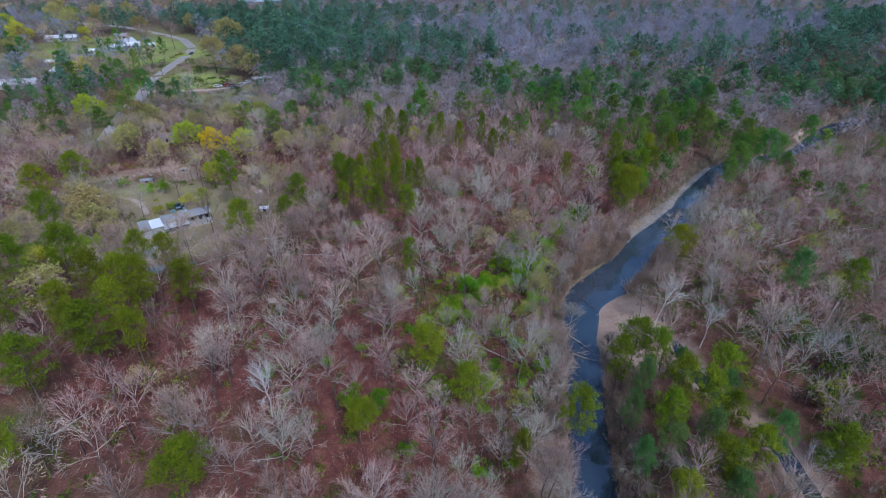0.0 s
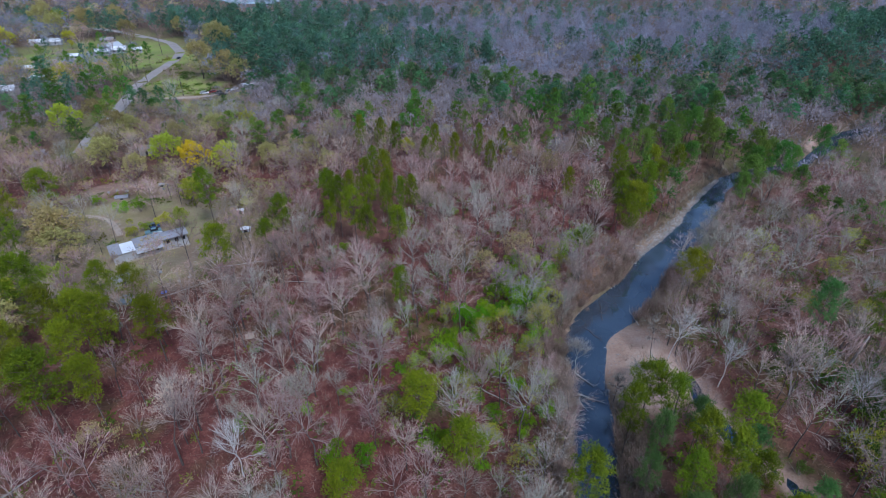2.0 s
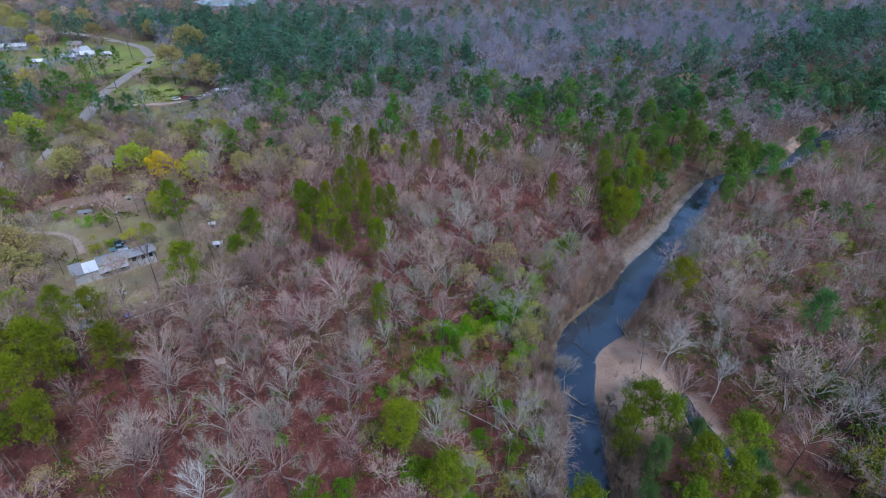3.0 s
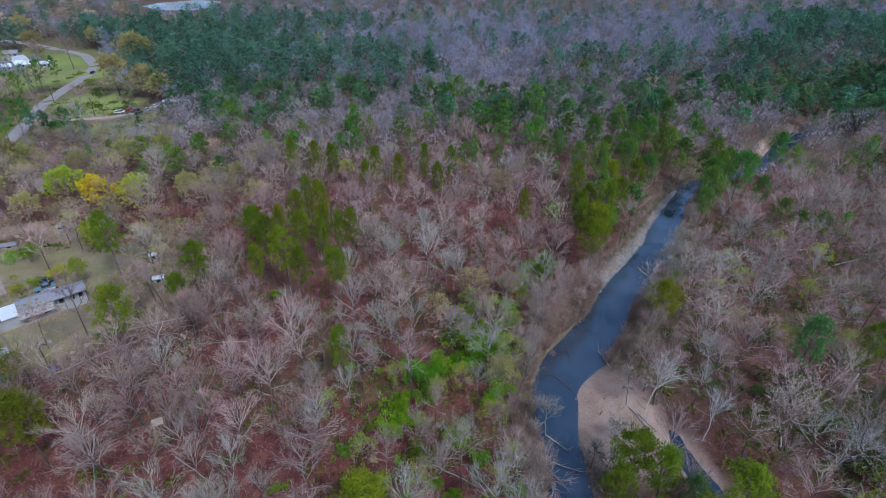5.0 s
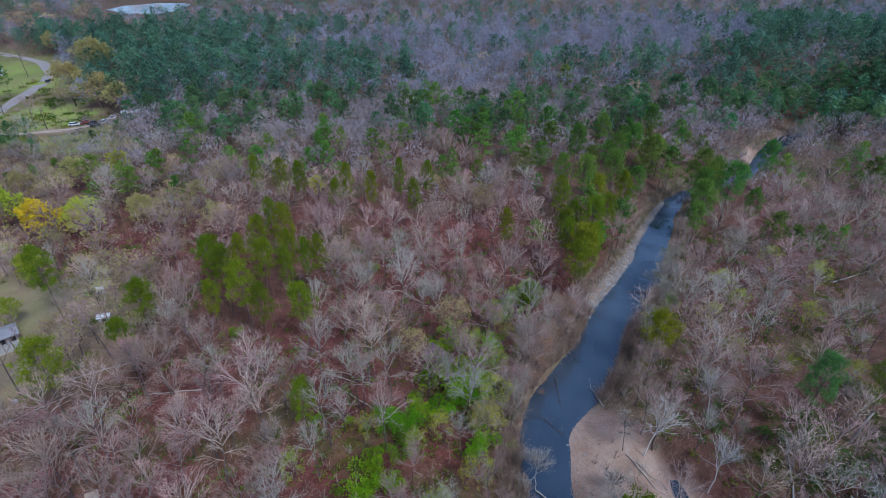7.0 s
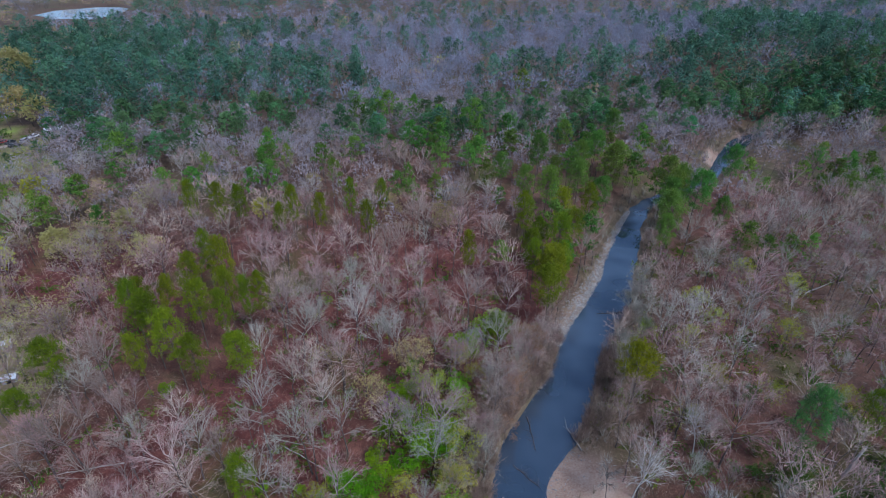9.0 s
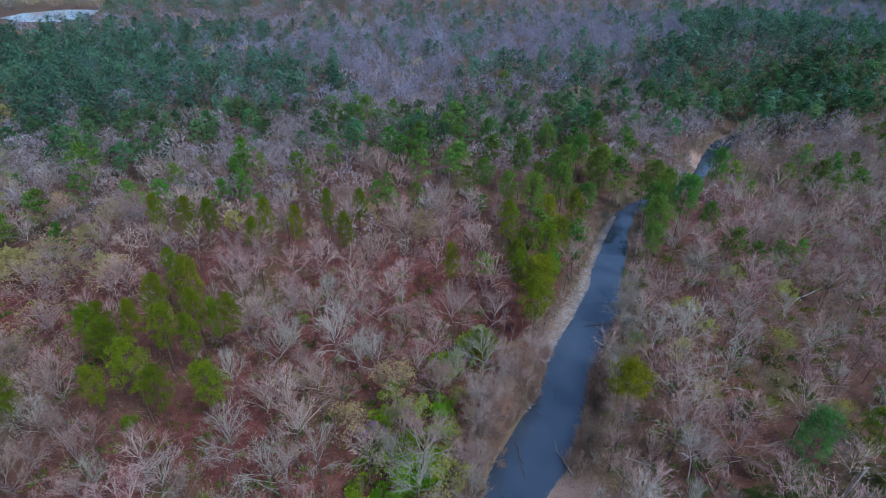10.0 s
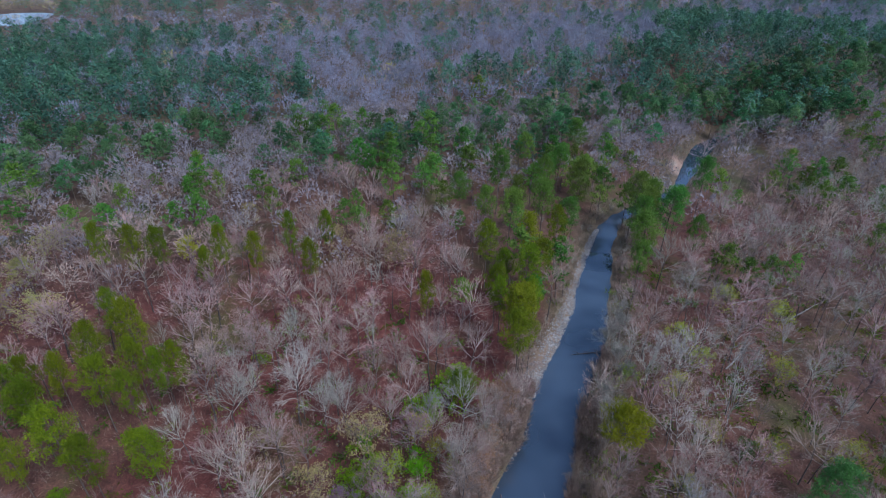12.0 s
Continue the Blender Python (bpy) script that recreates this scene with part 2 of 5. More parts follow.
def ground_material():
    """Leaf litter, with sand, grass and bare red earth mixed in by the ground's own masks."""
    m = bpy.data.materials.new("forest_floor")
    m.use_nodes = True
    nt = m.node_tree
    b = nt.nodes["Principled BSDF"]
    b.inputs["Roughness"].default_value = 0.95
    pos = nt.nodes.new("ShaderNodeTexCoord")

    def tones(scale, detail, stops):
        n = nt.nodes.new("ShaderNodeTexNoise")
        n.inputs["Scale"].default_value, n.inputs["Detail"].default_value, n.inputs["Roughness"].default_value = scale, detail, 0.65
        nt.links.new(pos.outputs["Object"], n.inputs["Vector"])
        r = nt.nodes.new("ShaderNodeValToRGB")
        for i, (at, c) in enumerate(stops):
            e = r.color_ramp.elements[i] if i < 2 else r.color_ramp.elements.new(at)
            e.position, e.color = at, (*c, 1)
        f = nt.nodes.new("ShaderNodeTexNoise")
        f.inputs["Scale"].default_value, f.inputs["Detail"].default_value, f.inputs["Roughness"].default_value = 3.1, 6, 0.75
        nt.links.new(pos.outputs["Object"], f.inputs["Vector"])
        x = nt.nodes.new("ShaderNodeMix")
        x.inputs["Factor"].default_value = 0.5
        nt.links.new(n.outputs["Fac"], x.inputs["A"])
        nt.links.new(f.outputs["Fac"], x.inputs["B"])
        nt.links.new(x.outputs["Result"], r.inputs["Fac"])
        return r.outputs["Color"], x.outputs["Result"]

    def blend(a, c, fac):
        x = nt.nodes.new("ShaderNodeMix")
        x.data_type = "RGBA"
        nt.links.new(fac, x.inputs["Factor"])
        nt.links.new(a, x.inputs["A"])
        nt.links.new(c, x.inputs["B"])
        return x.outputs["Result"]

    litter, height = tones(0.5, 10, [(0.36, (0.038, 0.029, 0.014)), (0.64, (0.24, 0.168, 0.106)), (0.5, (0.108, 0.076, 0.041))])
    red, _ = tones(0.4, 10, [(0.36, (0.034, 0.011, 0.008)), (0.64, (0.24, 0.092, 0.066)), (0.5, (0.122, 0.034, 0.024))])
    sand, _ = tones(0.17, 8, [(0.38, (0.25, 0.15, 0.10)), (0.62, (0.45, 0.35, 0.275)), (0.5, (0.37, 0.25, 0.18))])
    grass, _ = tones(0.09, 10, [(0.38, (0.23, 0.175, 0.095)), (0.6, (0.22, 0.34, 0.03)), (0.48, (0.26, 0.275, 0.065))])
    mask = nt.nodes.new("ShaderNodeVertexColor")
    mask.layer_name = "cover"
    split = nt.nodes.new("ShaderNodeSeparateColor")
    nt.links.new(mask.outputs["Color"], split.inputs["Color"])
    c = blend(litter, red, split.outputs["Red"])
    # moss and creeping green in uneven patches
    moss, _ = tones(0.7, 8, [(0.38, (0.035, 0.042, 0.012)), (0.62, (0.15, 0.175, 0.04))])
    patch = nt.nodes.new("ShaderNodeTexNoise")
    patch.inputs["Scale"].default_value, patch.inputs["Detail"].default_value = 0.055, 6.0
    nt.links.new(pos.outputs["Object"], patch.inputs["Vector"])
    amount = nt.nodes.new("ShaderNodeMapRange")
    amount.inputs["From Min"].default_value, amount.inputs["From Max"].default_value, amount.inputs["To Max"].default_value = 0.54, 0.7, 0.6
    nt.links.new(patch.outputs["Fac"], amount.inputs["Value"])
    c = blend(c, moss, amount.outputs["Result"])
    c = blend(c, grass, split.outputs["Green"])
    c = blend(c, sand, split.outputs["Blue"])
    nt.links.new(c, b.inputs["Base Color"])
    bn = nt.nodes.new("ShaderNodeBump")
    bn.inputs["Strength"].default_value, bn.inputs["Distance"].default_value = 0.6, 0.25
    nt.links.new(height, bn.inputs["Height"])
    nt.links.new(bn.outputs["Normal"], b.inputs["Normal"])
    return m


# ---- mesh helpers ----
rng = np.random.default_rng(7)


def mesh_of(name, verts, tris, mats, index=None, tint=None):
    me = bpy.data.meshes.new(name)
    verts, tris = np.ascontiguousarray(verts, np.float32), np.ascontiguousarray(tris, np.int32)
    n = len(tris)
    me.vertices.add(len(verts))
    me.vertices.foreach_set("co", verts.ravel())
    me.loops.add(3 * n)
    me.loops.foreach_set("vertex_index", tris.ravel())
    me.polygons.add(n)
    me.polygons.foreach_set("loop_start", np.arange(0, 3 * n, 3, dtype=np.int32))
    for mat in mats:
        me.materials.append(mat)
    if index is not None:
        me.polygons.foreach_set("material_index", np.ascontiguousarray(index, np.int32))
    me.update(calc_edges=True)
    if tint is not None:
        me.attributes.new("tint", "FLOAT", "POINT").data.foreach_set("value", np.ascontiguousarray(tint, np.float32))
    return me


def part(name, bm, mat, parent, label=""):
    """Links a bmesh as one mesh object under a thing or a part."""
    me = bpy.data.meshes.new(name)
    bm.to_mesh(me)
    bm.free()
    me.materials.append(mat)
    ob = new(name, me)
    ob.parent = parent
    return tagged(ob, label)


def empty(name, m, label="", category="", group=""):
    ob = new(name)
    ob.empty_display_size = 0.3
    ob.matrix_basis = m
    return tagged(ob, label, category, group)


def box(x0, y0, z0, x1, y1, z1, bevel=0.0, bm=None):
    bm = bm or bmesh.new()
    made = bmesh.ops.create_cube(bm, size=1.0, matrix=Matrix.LocRotScale(((x0 + x1) / 2, (y0 + y1) / 2, (z0 + z1) / 2), None, (x1 - x0, y1 - y0, z1 - z0)))
    if bevel:
        edges = list({e for v in made["verts"] for e in v.link_edges})
        bmesh.ops.bevel(bm, geom=edges, offset=bevel, segments=2, affect="EDGES")
    return bm


def tube(points, radii, sides=6):
    """Verts and tris of a tapering round bar along points."""
    points, rings = np.asarray(points, float), []
    for i, p in enumerate(points):
        d = points[min(i + 1, len(points) - 1)] - points[max(i - 1, 0)]
        d = d / (np.linalg.norm(d) + 1e-9)
        a = np.cross(d, (0.31, 0.57, 0.2) if abs(d[2]) > 0.8 else (0, 0, 1.0))
        a /= np.linalg.norm(a)
        b = np.cross(d, a)
        ang = np.arange(sides) * 2 * np.pi / sides
        rings.append(p + radii[i] * (np.cos(ang)[:, None] * a + np.sin(ang)[:, None] * b))
    v = np.concatenate(rings)
    t = []
    for i in range(len(points) - 1):
        for k in range(sides):
            a, b, c, d = i * sides + k, i * sides + (k + 1) % sides, (i + 1) * sides + k, (i + 1) * sides + (k + 1) % sides
            t += [(a, b, d), (a, d, c)]
    top = (len(points) - 1) * sides
    t += [(top, top + k, top + k + 1) for k in range(1, sides - 1)]
    return v, np.array(t)


def join(pieces):
    """Joins (verts, tris) pairs."""
    vs, ts, n = [], [], 0
    for v, t in pieces:
        vs.append(v)
        ts.append(np.asarray(t) + n)
        n += len(v)
    return np.concatenate(vs), np.concatenate(ts)


def blades(base, tip, width, r):
    """One slim triangle from each base to each tip, turned at random."""
    n = len(base)
    side = np.cross(tip - base, r.normal(size=(n, 3)))
    side /= np.linalg.norm(side, axis=1)[:, None] + 1e-9
    side *= np.broadcast_to(np.asarray(width, float).reshape(-1, 1), (n, 1)) / 2
    return np.stack([base - side, base + side, tip], 1).reshape(-1, 3), np.arange(3 * n).reshape(-1, 3)


def unit(v):
    return v / (np.linalg.norm(v, axis=-1, keepdims=True) + 1e-9)


# ---- the lie of the land ----
# the creek's centre line and half width, downstream to upstream
RIVER = np.array([(24, -60, 5), (25.5, 45, 4.2), (26.5, 58.8, 4), (28, 70, 3.8), (29.8, 81, 3.8), (32.3, 92, 3.8), (33.2, 104, 4.0), (35.6, 113, 4.8), (40, 120, 5.4), (45, 124.5, 6.0), (49.8, 128.8, 6.0), (54, 133, 5.3), (57.5, 138, 4.9), (61, 143.5, 4.8), (66.5, 149.5, 4.8),
                  (76.5, 159.5, 5), (84, 168.5, 4.4), (93, 181.5, 3.9), (103, 195, 3.2), (113.5, 208, 2.7), (119, 212, 2.7), (135.5, 218.5, 1.7), (151.5, 224.5, 1.8), (165, 235.5, 2.3), (178, 247, 3.4), (190, 257, 3.8), (200, 264, 3), (214, 270, 1.5), (224, 274, 0.3)], float)
SIDE = np.array([(56.6, 104, 0.1), (55.8, 99, 0.9), (55.6, 92, 1.7), (57, 85.5, 1.7), (59.5, 80, 0.2), (63, 75, 0.4), (64.6, 70, 1.8), (64.8, 60, 1.4), (63, 44, 1.5), (55, 22, 2.2), (42, 4, 2.4), (28, -8, 2.6)], float)
ROAD = np.array([(-140, 215), (-151, 255), (-157, 284), (-166, 315), (-171.5, 350), (-173, 383), (-179, 406), (-201, 443), (-222, 461), (-243, 477), (-300, 510), (-420, 560)], float)
DRIVE = np.array([(-158, 291), (-150, 292), (-142, 291.7), (-128, 294), (-117, 300)], float)
YARD_DRIVE = np.array([(-150, 170), (-128, 163), (-113, 159.3), (-103, 160.5), (-97, 156.5), (-91, 148.5)], float)


def along(line, x, y):
    """Distance from a line (right of it positive) and its width there."""
    best, sign, wide = np.full(np.shape(x), 1e9), np.ones(np.shape(x)), np.zeros(np.shape(x))
    for a, b in zip(line[:-1], line[1:]):
        dx, dy = b[0] - a[0], b[1] - a[1]
        u = np.clip(((x - a[0]) * dx + (y - a[1]) * dy) / (dx * dx + dy * dy), 0, 1)
        d = np.hypot(x - a[0] - u * dx, y - a[1] - u * dy)
        near = d < best
        best = np.where(near, d, best)
        sign = np.where(near, np.where((x - a[0]) * dy - (y - a[1]) * dx < 0, -1, 1), sign)
        if len(a) > 2:
            wide = np.where(near, a[2] + u * (b[2] - a[2]), wide)
    return best * sign, wide


def ease(u):
    u = np.clip(u, 0, 1)
    return u * u * (3 - 2 * u)


def blob(x, y, cx, cy, rx, ry, soft=0.3):
    """1 inside an ellipse, falling to 0 over a soft rim."""
    d = np.hypot((x - cx) / rx, (y - cy) / ry)
    return ease((1 - d) / soft + 0.5)


def wobble(x, y, size, seed=0.0):
    """Smooth unevenness between -1 and 1."""
    u, v = x / size + seed, y / size - 1.7 * seed
    return (np.sin(u * 1.3 + 1.9 * np.sin(v * 0.7 + seed)) + np.sin(v * 1.7 + 1.3 * np.sin(u * 0.9)) + 0.6 * np.sin(2.9 * u - 2.3 * v)) / 2.6


def ground(x, y):
    x, y = np.asarray(x, float), np.asarray(y, float)
    d, w = along(RIVER, x, y)
    e = np.abs(d) - w + 0.5 * wobble(x, y, 2.2, 4.0) + 0.5 * wobble(x, y, 5.5, 7.0)
    west = 0.16 * np.clip(e, 0, 2.5) + 1.5 * ease((e - 1.2) / 4) + 7.6 * ease(e / 95)
    west = west + 1.7 * ease((e - 0.1) / 1.1) * blob(x, y, 42, 130, 17, 17, 0.6)
    bar = blob(x, y, 46, 103, 11.5, 17, 0.5)
    east = 0.14 * np.clip(e, 0, 3) + (1.6 - 1.3 * bar) * ease((e - 1.0) / 4) + 1.0 * ease((e - 22) / 50)
    s, sw = along(SIDE, x, y)
    k = np.abs(s) - sw + 0.3 * wobble(x, y, 1.5, 2.0)
    east = np.minimum(east, np.where(k < 0, 0.25 * k, 0.13 * k + 1.2 * ease((k - 0.8) / 4) + 1.2 * ease((k - 3) / 6)))
    hill = HILL * np.exp(-(((x - 285) / 85) ** 2 + ((y - 345) / 72) ** 2)) * ease((e - 4) / 40)
    far = 4 * ease((y - 500) / 500) * ease((x + 150) / 120)
    rough = 0.22 * wobble(x, y, 5.0) + 0.8 * wobble(x, y, 38.0, 3.0)
    rough = np.where(d < 0, rough, rough * ease((k - 1) / 9))
    h = np.where(d < 0, west, east) + np.where(d < 0, 0.4 * hill, hill) + far + rough * ease((e - 3) / 12)
    return np.where(e < 0, np.maximum(0.3 * e, -0.9), h)


HILL = 30.0


def grown_zone(x, y):
    """What covers the ground: chance of trees (0 in clearings), grass, sand and red litter."""
    d, w = along(RIVER, x, y)
    e = np.abs(d) - w
    s, sw = along(SIDE, x, y)
    road, drive, lane = np.abs(along(ROAD, x, y)[0]), np.abs(along(DRIVE, x, y)[0]), np.abs(along(YARD_DRIVE, x, y)[0])
    yard = np.maximum(blob(x, y, -92, 159, 27, 9), blob(x, y, -76, 140, 15, 19))
    wood_yard = blob(x, y, -100, 178, 17, 8)
    field = np.maximum.reduce([blob(x, y, -236, 395, 66, 70), blob(x, y, -132, 300, 28, 24), blob(x, y, -110, 276, 20, 12), blob(x, y, -170, 392, 16, 26), blob(x, y, -152, 348, 22, 40)])
    pond = np.maximum(blob(x, y, -220, 712, 54, 54, 0.1), 0.97 * blob(x, y, -198, 622, 54, 68))
    plain = blob(x, y, -470, 890, 300, 70, 0.2)
    bar = blob(x, y, 46, 103.5, 9.5, 15.5, 0.4) * (d > 0) * ease((y - 84) / 9)
    shore = ease((3.0 - np.abs(s) + sw) / 2.5) * (d > 0) * (y < 100)
    near_bend = (d < 0) * ease((6 - e) / 2) * blob(x, y, 169, 245, 9, 9)
    bank = (d < 0) * ease((4.0 - 0.05 * np.clip(y - 160, 0, 60) + 0.8 * wobble(x, y, 7, 3.3) - e) / 1.2) * ease((y - 146) / 6) * ease((207 - y) / 8)
    clear = np.maximum.reduce([0.95 * yard, 0.95 * blob(x, y, -73, 124, 10, 10), 0.85 * wood_yard, 0.93 * field, pond, plain, ease((np.where(y > 250, 11, 7.0) - road) / 2.5), ease((4 - drive) / 1.5), ease((4 - lane) / 1.5), bar, 0.8 * shore, 0.97 * (d > 0) * (y < 106) * (y > 40) * ease((5.5 + sw - np.abs(s - 1.5)) / 1.5), bank, near_bend, ease((1.8 - e) / 1.0)])
    dry = np.maximum(blob(x, y, -152, 348, 24, 42), blob(x, y, -134, 306, 30, 22))
    field_grass = field * (1 - 0.85 * np.maximum(dry, 0.55) * ease(wobble(x, y, 15, 2.2) * 1.6 + 0.75))
    grass = np.clip(np.maximum.reduce([yard * (0.22 + 0.55 * wobble(x, y, 6, 1.0)), field_grass, 0.35 * ease((14 - road) / 6), 0.3 * plain]), 0, 1)
    sand = np.clip(np.maximum.reduce([bar, 0.9 * shore, 0.45 * bank, 0.15 * ease((2.2 - e) / 2), near_bend, ease((2 - drive) / 0.6), ease((1.2 - lane) / 0.6), 0.75 * wood_yard * ease(wobble(x, y, 6, 5.0) + 0.9), 0.5 * blob(x, y, 11, 62, 9, 25) * ease((8 - e) / 3)]), 0, 1)
    # distance haze is put into this mask: red fades beyond the bend
    red = np.clip((np.where(d < 0, 0.95, 0.58) + 0.45 * wobble(x, y, 24, 6.0)) * (1 - 0.75 * ease((y - 165) / 120)), 0, 1) * (1 - ease((10 - e) / 8))
    # the trodden ground about the house: thin grass and bare earth, no litter
    home = blob(x, y, -90, 148, 40, 27, 0.7)
    red = red * (1 - home)
    grass = np.maximum(grass, home * np.clip(0.3 + 0.35 * wobble(x, y, 8, 2.6), 0, 1))
    sand = np.maximum(sand, 0.4 * home)
    return clear, grass, sand, red


def build_ground():
    def steps(lo, hi, fine, far):
        a = list(np.arange(lo, hi + 0.01, fine))
        g, up, down = fine, [hi], [lo]
        while up[-1] < far:
            g *= 1.16
            up.append(up[-1] + g)
        g = fine
        while down[-1] > -far:
            g *= 1.16
            down.append(down[-1] - g)
        return np.array(down[:0:-1] + a + up[1:])

    xs, ys = steps(-135, 175, 1.6, 3600), steps(40, 262, 1.6, 3600)
    gx, gy = np.meshgrid(xs, ys)
    x, y = gx.ravel(), gy.ravel()
    nx, ny = len(xs), len(ys)
    i = (np.arange(ny - 1)[:, None] * nx + np.arange(nx - 1)[None, :]).ravel()
    tris = np.concatenate([np.stack([i, i + 1, i + nx + 1], 1), np.stack([i, i + nx + 1, i + nx], 1)])
    me = mesh_of("ground", np.stack([x, y, ground(x, y)], 1), tris, [ground_material()])
    _, grass, sand, red = grown_zone(x, y)
    colour = me.color_attributes.new("cover", "FLOAT_COLOR", "POINT")
    colour.data.foreach_set("color", np.stack([red, grass, sand, np.ones_like(red)], 1).astype(np.float32).ravel())
    me.polygons.foreach_set("use_smooth", np.ones(len(tris), bool))
    tagged(new("ground", me), "rolling forest floor of reddish brown leaf litter", "ground", kind="structure")


def ribbon(name, line, half, lift, mat, label, category, flat=None, widths=False):
    """A strip along a line, lying on the ground or level at a height."""
    fine = []
    for a, b in zip(line[:-1], line[1:]):
        n = max(2, int(np.hypot(*(b[:2] - a[:2])) / 3))
        fine += [a + (b - a) * k / n for k in range(n)]
    fine = np.array(fine + [line[-1]])
    for _ in range(3):
        fine[1:-1] = (fine[:-2] + 2 * fine[1:-1] + fine[2:]) / 4
    d = unit(np.gradient(fine[:, :2], axis=0))
    side = np.stack([d[:, 1], -d[:, 0]], 1)
    wide = (fine[:, 2] if widths else 0) + half
    rows = []
    for k in np.linspace(-1, 1, 5):
        p = fine[:, :2] + side * (k * wide)[:, None] if widths else fine[:, :2] + side * k * half
        z = np.full(len(p), flat) if flat is not None else ground(p[:, 0], p[:, 1]) + lift
        rows.append(np.column_stack([p, z]))
    v = np.stack(rows, 1).reshape(-1, 3)
    i = (np.arange(len(fine) - 1)[:, None] * 5 + np.arange(4)[None, :]).ravel()
    t = np.concatenate([np.stack([i, i + 1, i + 6], 1), np.stack([i, i + 6, i + 5], 1)])
    return tagged(new(name, mesh_of(name, v, t, [mat])), label, category, kind="structure")


build_ground()
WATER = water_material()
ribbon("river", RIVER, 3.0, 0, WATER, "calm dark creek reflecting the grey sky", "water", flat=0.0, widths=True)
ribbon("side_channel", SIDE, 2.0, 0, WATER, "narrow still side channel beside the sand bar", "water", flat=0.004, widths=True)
ribbon("road", ROAD, 3.1, 0.14, ASPHALT, "winding worn grey asphalt country road", "road")
ribbon("driveway", DRIVE, 1.6, 0.16, DIRT, "pale dirt driveway off the road", "driveway")
ribbon("farm_track", YARD_DRIVE, 0.8, 0.12, DIRT, "pale dirt track into the yard", "driveway")


# ---- trees: each kind's shapes are grown once, then set out singly near by and as joined woods further off ----
def spike(p, end, radius):
    """A three-sided branch that runs to a point."""
    d = unit(end - p)
    a = unit(np.cross(d, (0.3, 0.5, 0.81)))
    b = np.cross(d, a)
    ring = [p + radius * (math.cos(k) * a + math.sin(k) * b) for k in (0, 2.094, 4.189)]
    return np.array([*ring, end]), np.array([(0, 1, 3), (1, 2, 3), (2, 0, 3)])


def grow_bare(seed, height, spread, level):
    """A leafless hardwood: a long stem, upswept limbs and a domed crown of fine twigs: (trunk, limbs, twigs) as verts and tris. level 0 is the most branched, 2 the least."""
    r = np.random.default_rng(seed)
    wood, br_a, br_b, br_w = [], [], [], []
    lean = r.normal(size=2) * 0.05 * height
    fork, top = height * r.uniform(0.3, 0.48), height * r.uniform(0.68, 0.82)
    zs = np.linspace(0, 1, (6, 3, 2)[level])
    sway = (r.normal(size=(len(zs), 2)) * 0.16) * (zs > 0)[:, None]
    trunk = np.column_stack([lean[0] * zs**1.5 + sway[:, 0], lean[1] * zs**1.5 + sway[:, 1], top * zs - 0.4 * (zs == 0)])
    base = 0.009 * height + 0.03
    stem = tube(trunk, base * (1 - 0.78 * zs), (5, 3, 3)[level])
    heart = np.array([lean[0], lean[1], height * 0.65])
    half = np.array([spread * r.uniform(0.9, 1.1), spread * r.uniform(0.9, 1.1), height * 0.36])

    def rim(p, d):
        """How far it is from p along d to the rim of the crown."""
        q, e = (p - heart) / half, d / half
        a, b, c = (e * e).sum(-1), (q * e).sum(-1), (q * q).sum(-1) - 1
        return np.maximum(0.4, (-b + np.sqrt(np.maximum(0.0, b * b - a * c))) / a)

    def outward(p):
        return unit((p - heart) / half**2 + (0, 0, 0.35 / half[2]))

    limbs = (10, 8, 5)[level]
    n = (4, 2, 2)[level]
    for i in range(limbs):
        f = (i + r.uniform(0, 0.8)) / limbs
        u = fork / top + (1 - fork / top) * f**0.8
        p = np.array([np.interp(u, zs, trunk[:, k]) for k in range(3)])
        a, tilt = i * 2.4 + r.uniform(-0.5, 0.5), radians(r.uniform(48, 70) - 42 * f)
        d = np.array([math.cos(a) * math.sin(tilt), math.sin(a) * math.sin(tilt), math.cos(tilt)])
        length = rim(p, d) * r.uniform(0.72, 0.98)
        pts = [p]
        for k in range(n):
            d = unit(d + r.normal(size=3) * 0.17 + (0, 0, 0.1))
            pts.append(pts[-1] + d * length / n)
        pts, us = np.array(pts), np.linspace(0, 1, n + 1)
        wide = base * r.uniform(0.34, 0.52)
        if level < 2:
            wood.append(tube(pts, wide * (1 - 0.8 * us), 3))
        else:
            br_a.append(pts[:1]), br_b.append(pts[-1:]), br_w.append(np.array([0.11]))
        # branches, branchlets and twigs, each fanning outwards to the rim of the dome
        m = (8, 6, 4)[level]
        v = 0.15 + 0.85 * (np.arange(m) + r.uniform(0, 0.9, m)) / m
        q = np.column_stack([np.interp(v, us, pts[:, k]) for k in range(3)])
        way = unit(pts[-1] - pts[0])
        bd = unit(way * 0.7 + outward(q) * 0.45 + r.normal(size=(m, 3)) * 0.38)
        end = q + bd * np.minimum(rim(q, bd) * r.uniform(0.7, 1.0, m), 0.55 * length + 0.6)[:, None]
        if level == 0:
            wood += [spike(q[k], end[k], 0.036) for k in range(0, m, 2)]
        keep = slice(1, None, 2) if level == 0 else slice(None)
        br_a.append(q[keep]), br_b.append(end[keep]), br_w.append(np.full(len(q[keep]), (0.066, 0.085, 0.07)[level]))
        k = np.repeat(np.arange(m), (4, 3, 2)[level])
        w = r.uniform(0.2, 1.0, (len(k), 1))
        t0 = q[k] + (end - q)[k] * w
        td = unit(bd[k] * 0.7 + outward(t0) * 0.5 + r.normal(size=(len(k), 3)) * 0.55)
        t1 = t0 + td * r.uniform(0.8, 1.7, (len(k), 1))
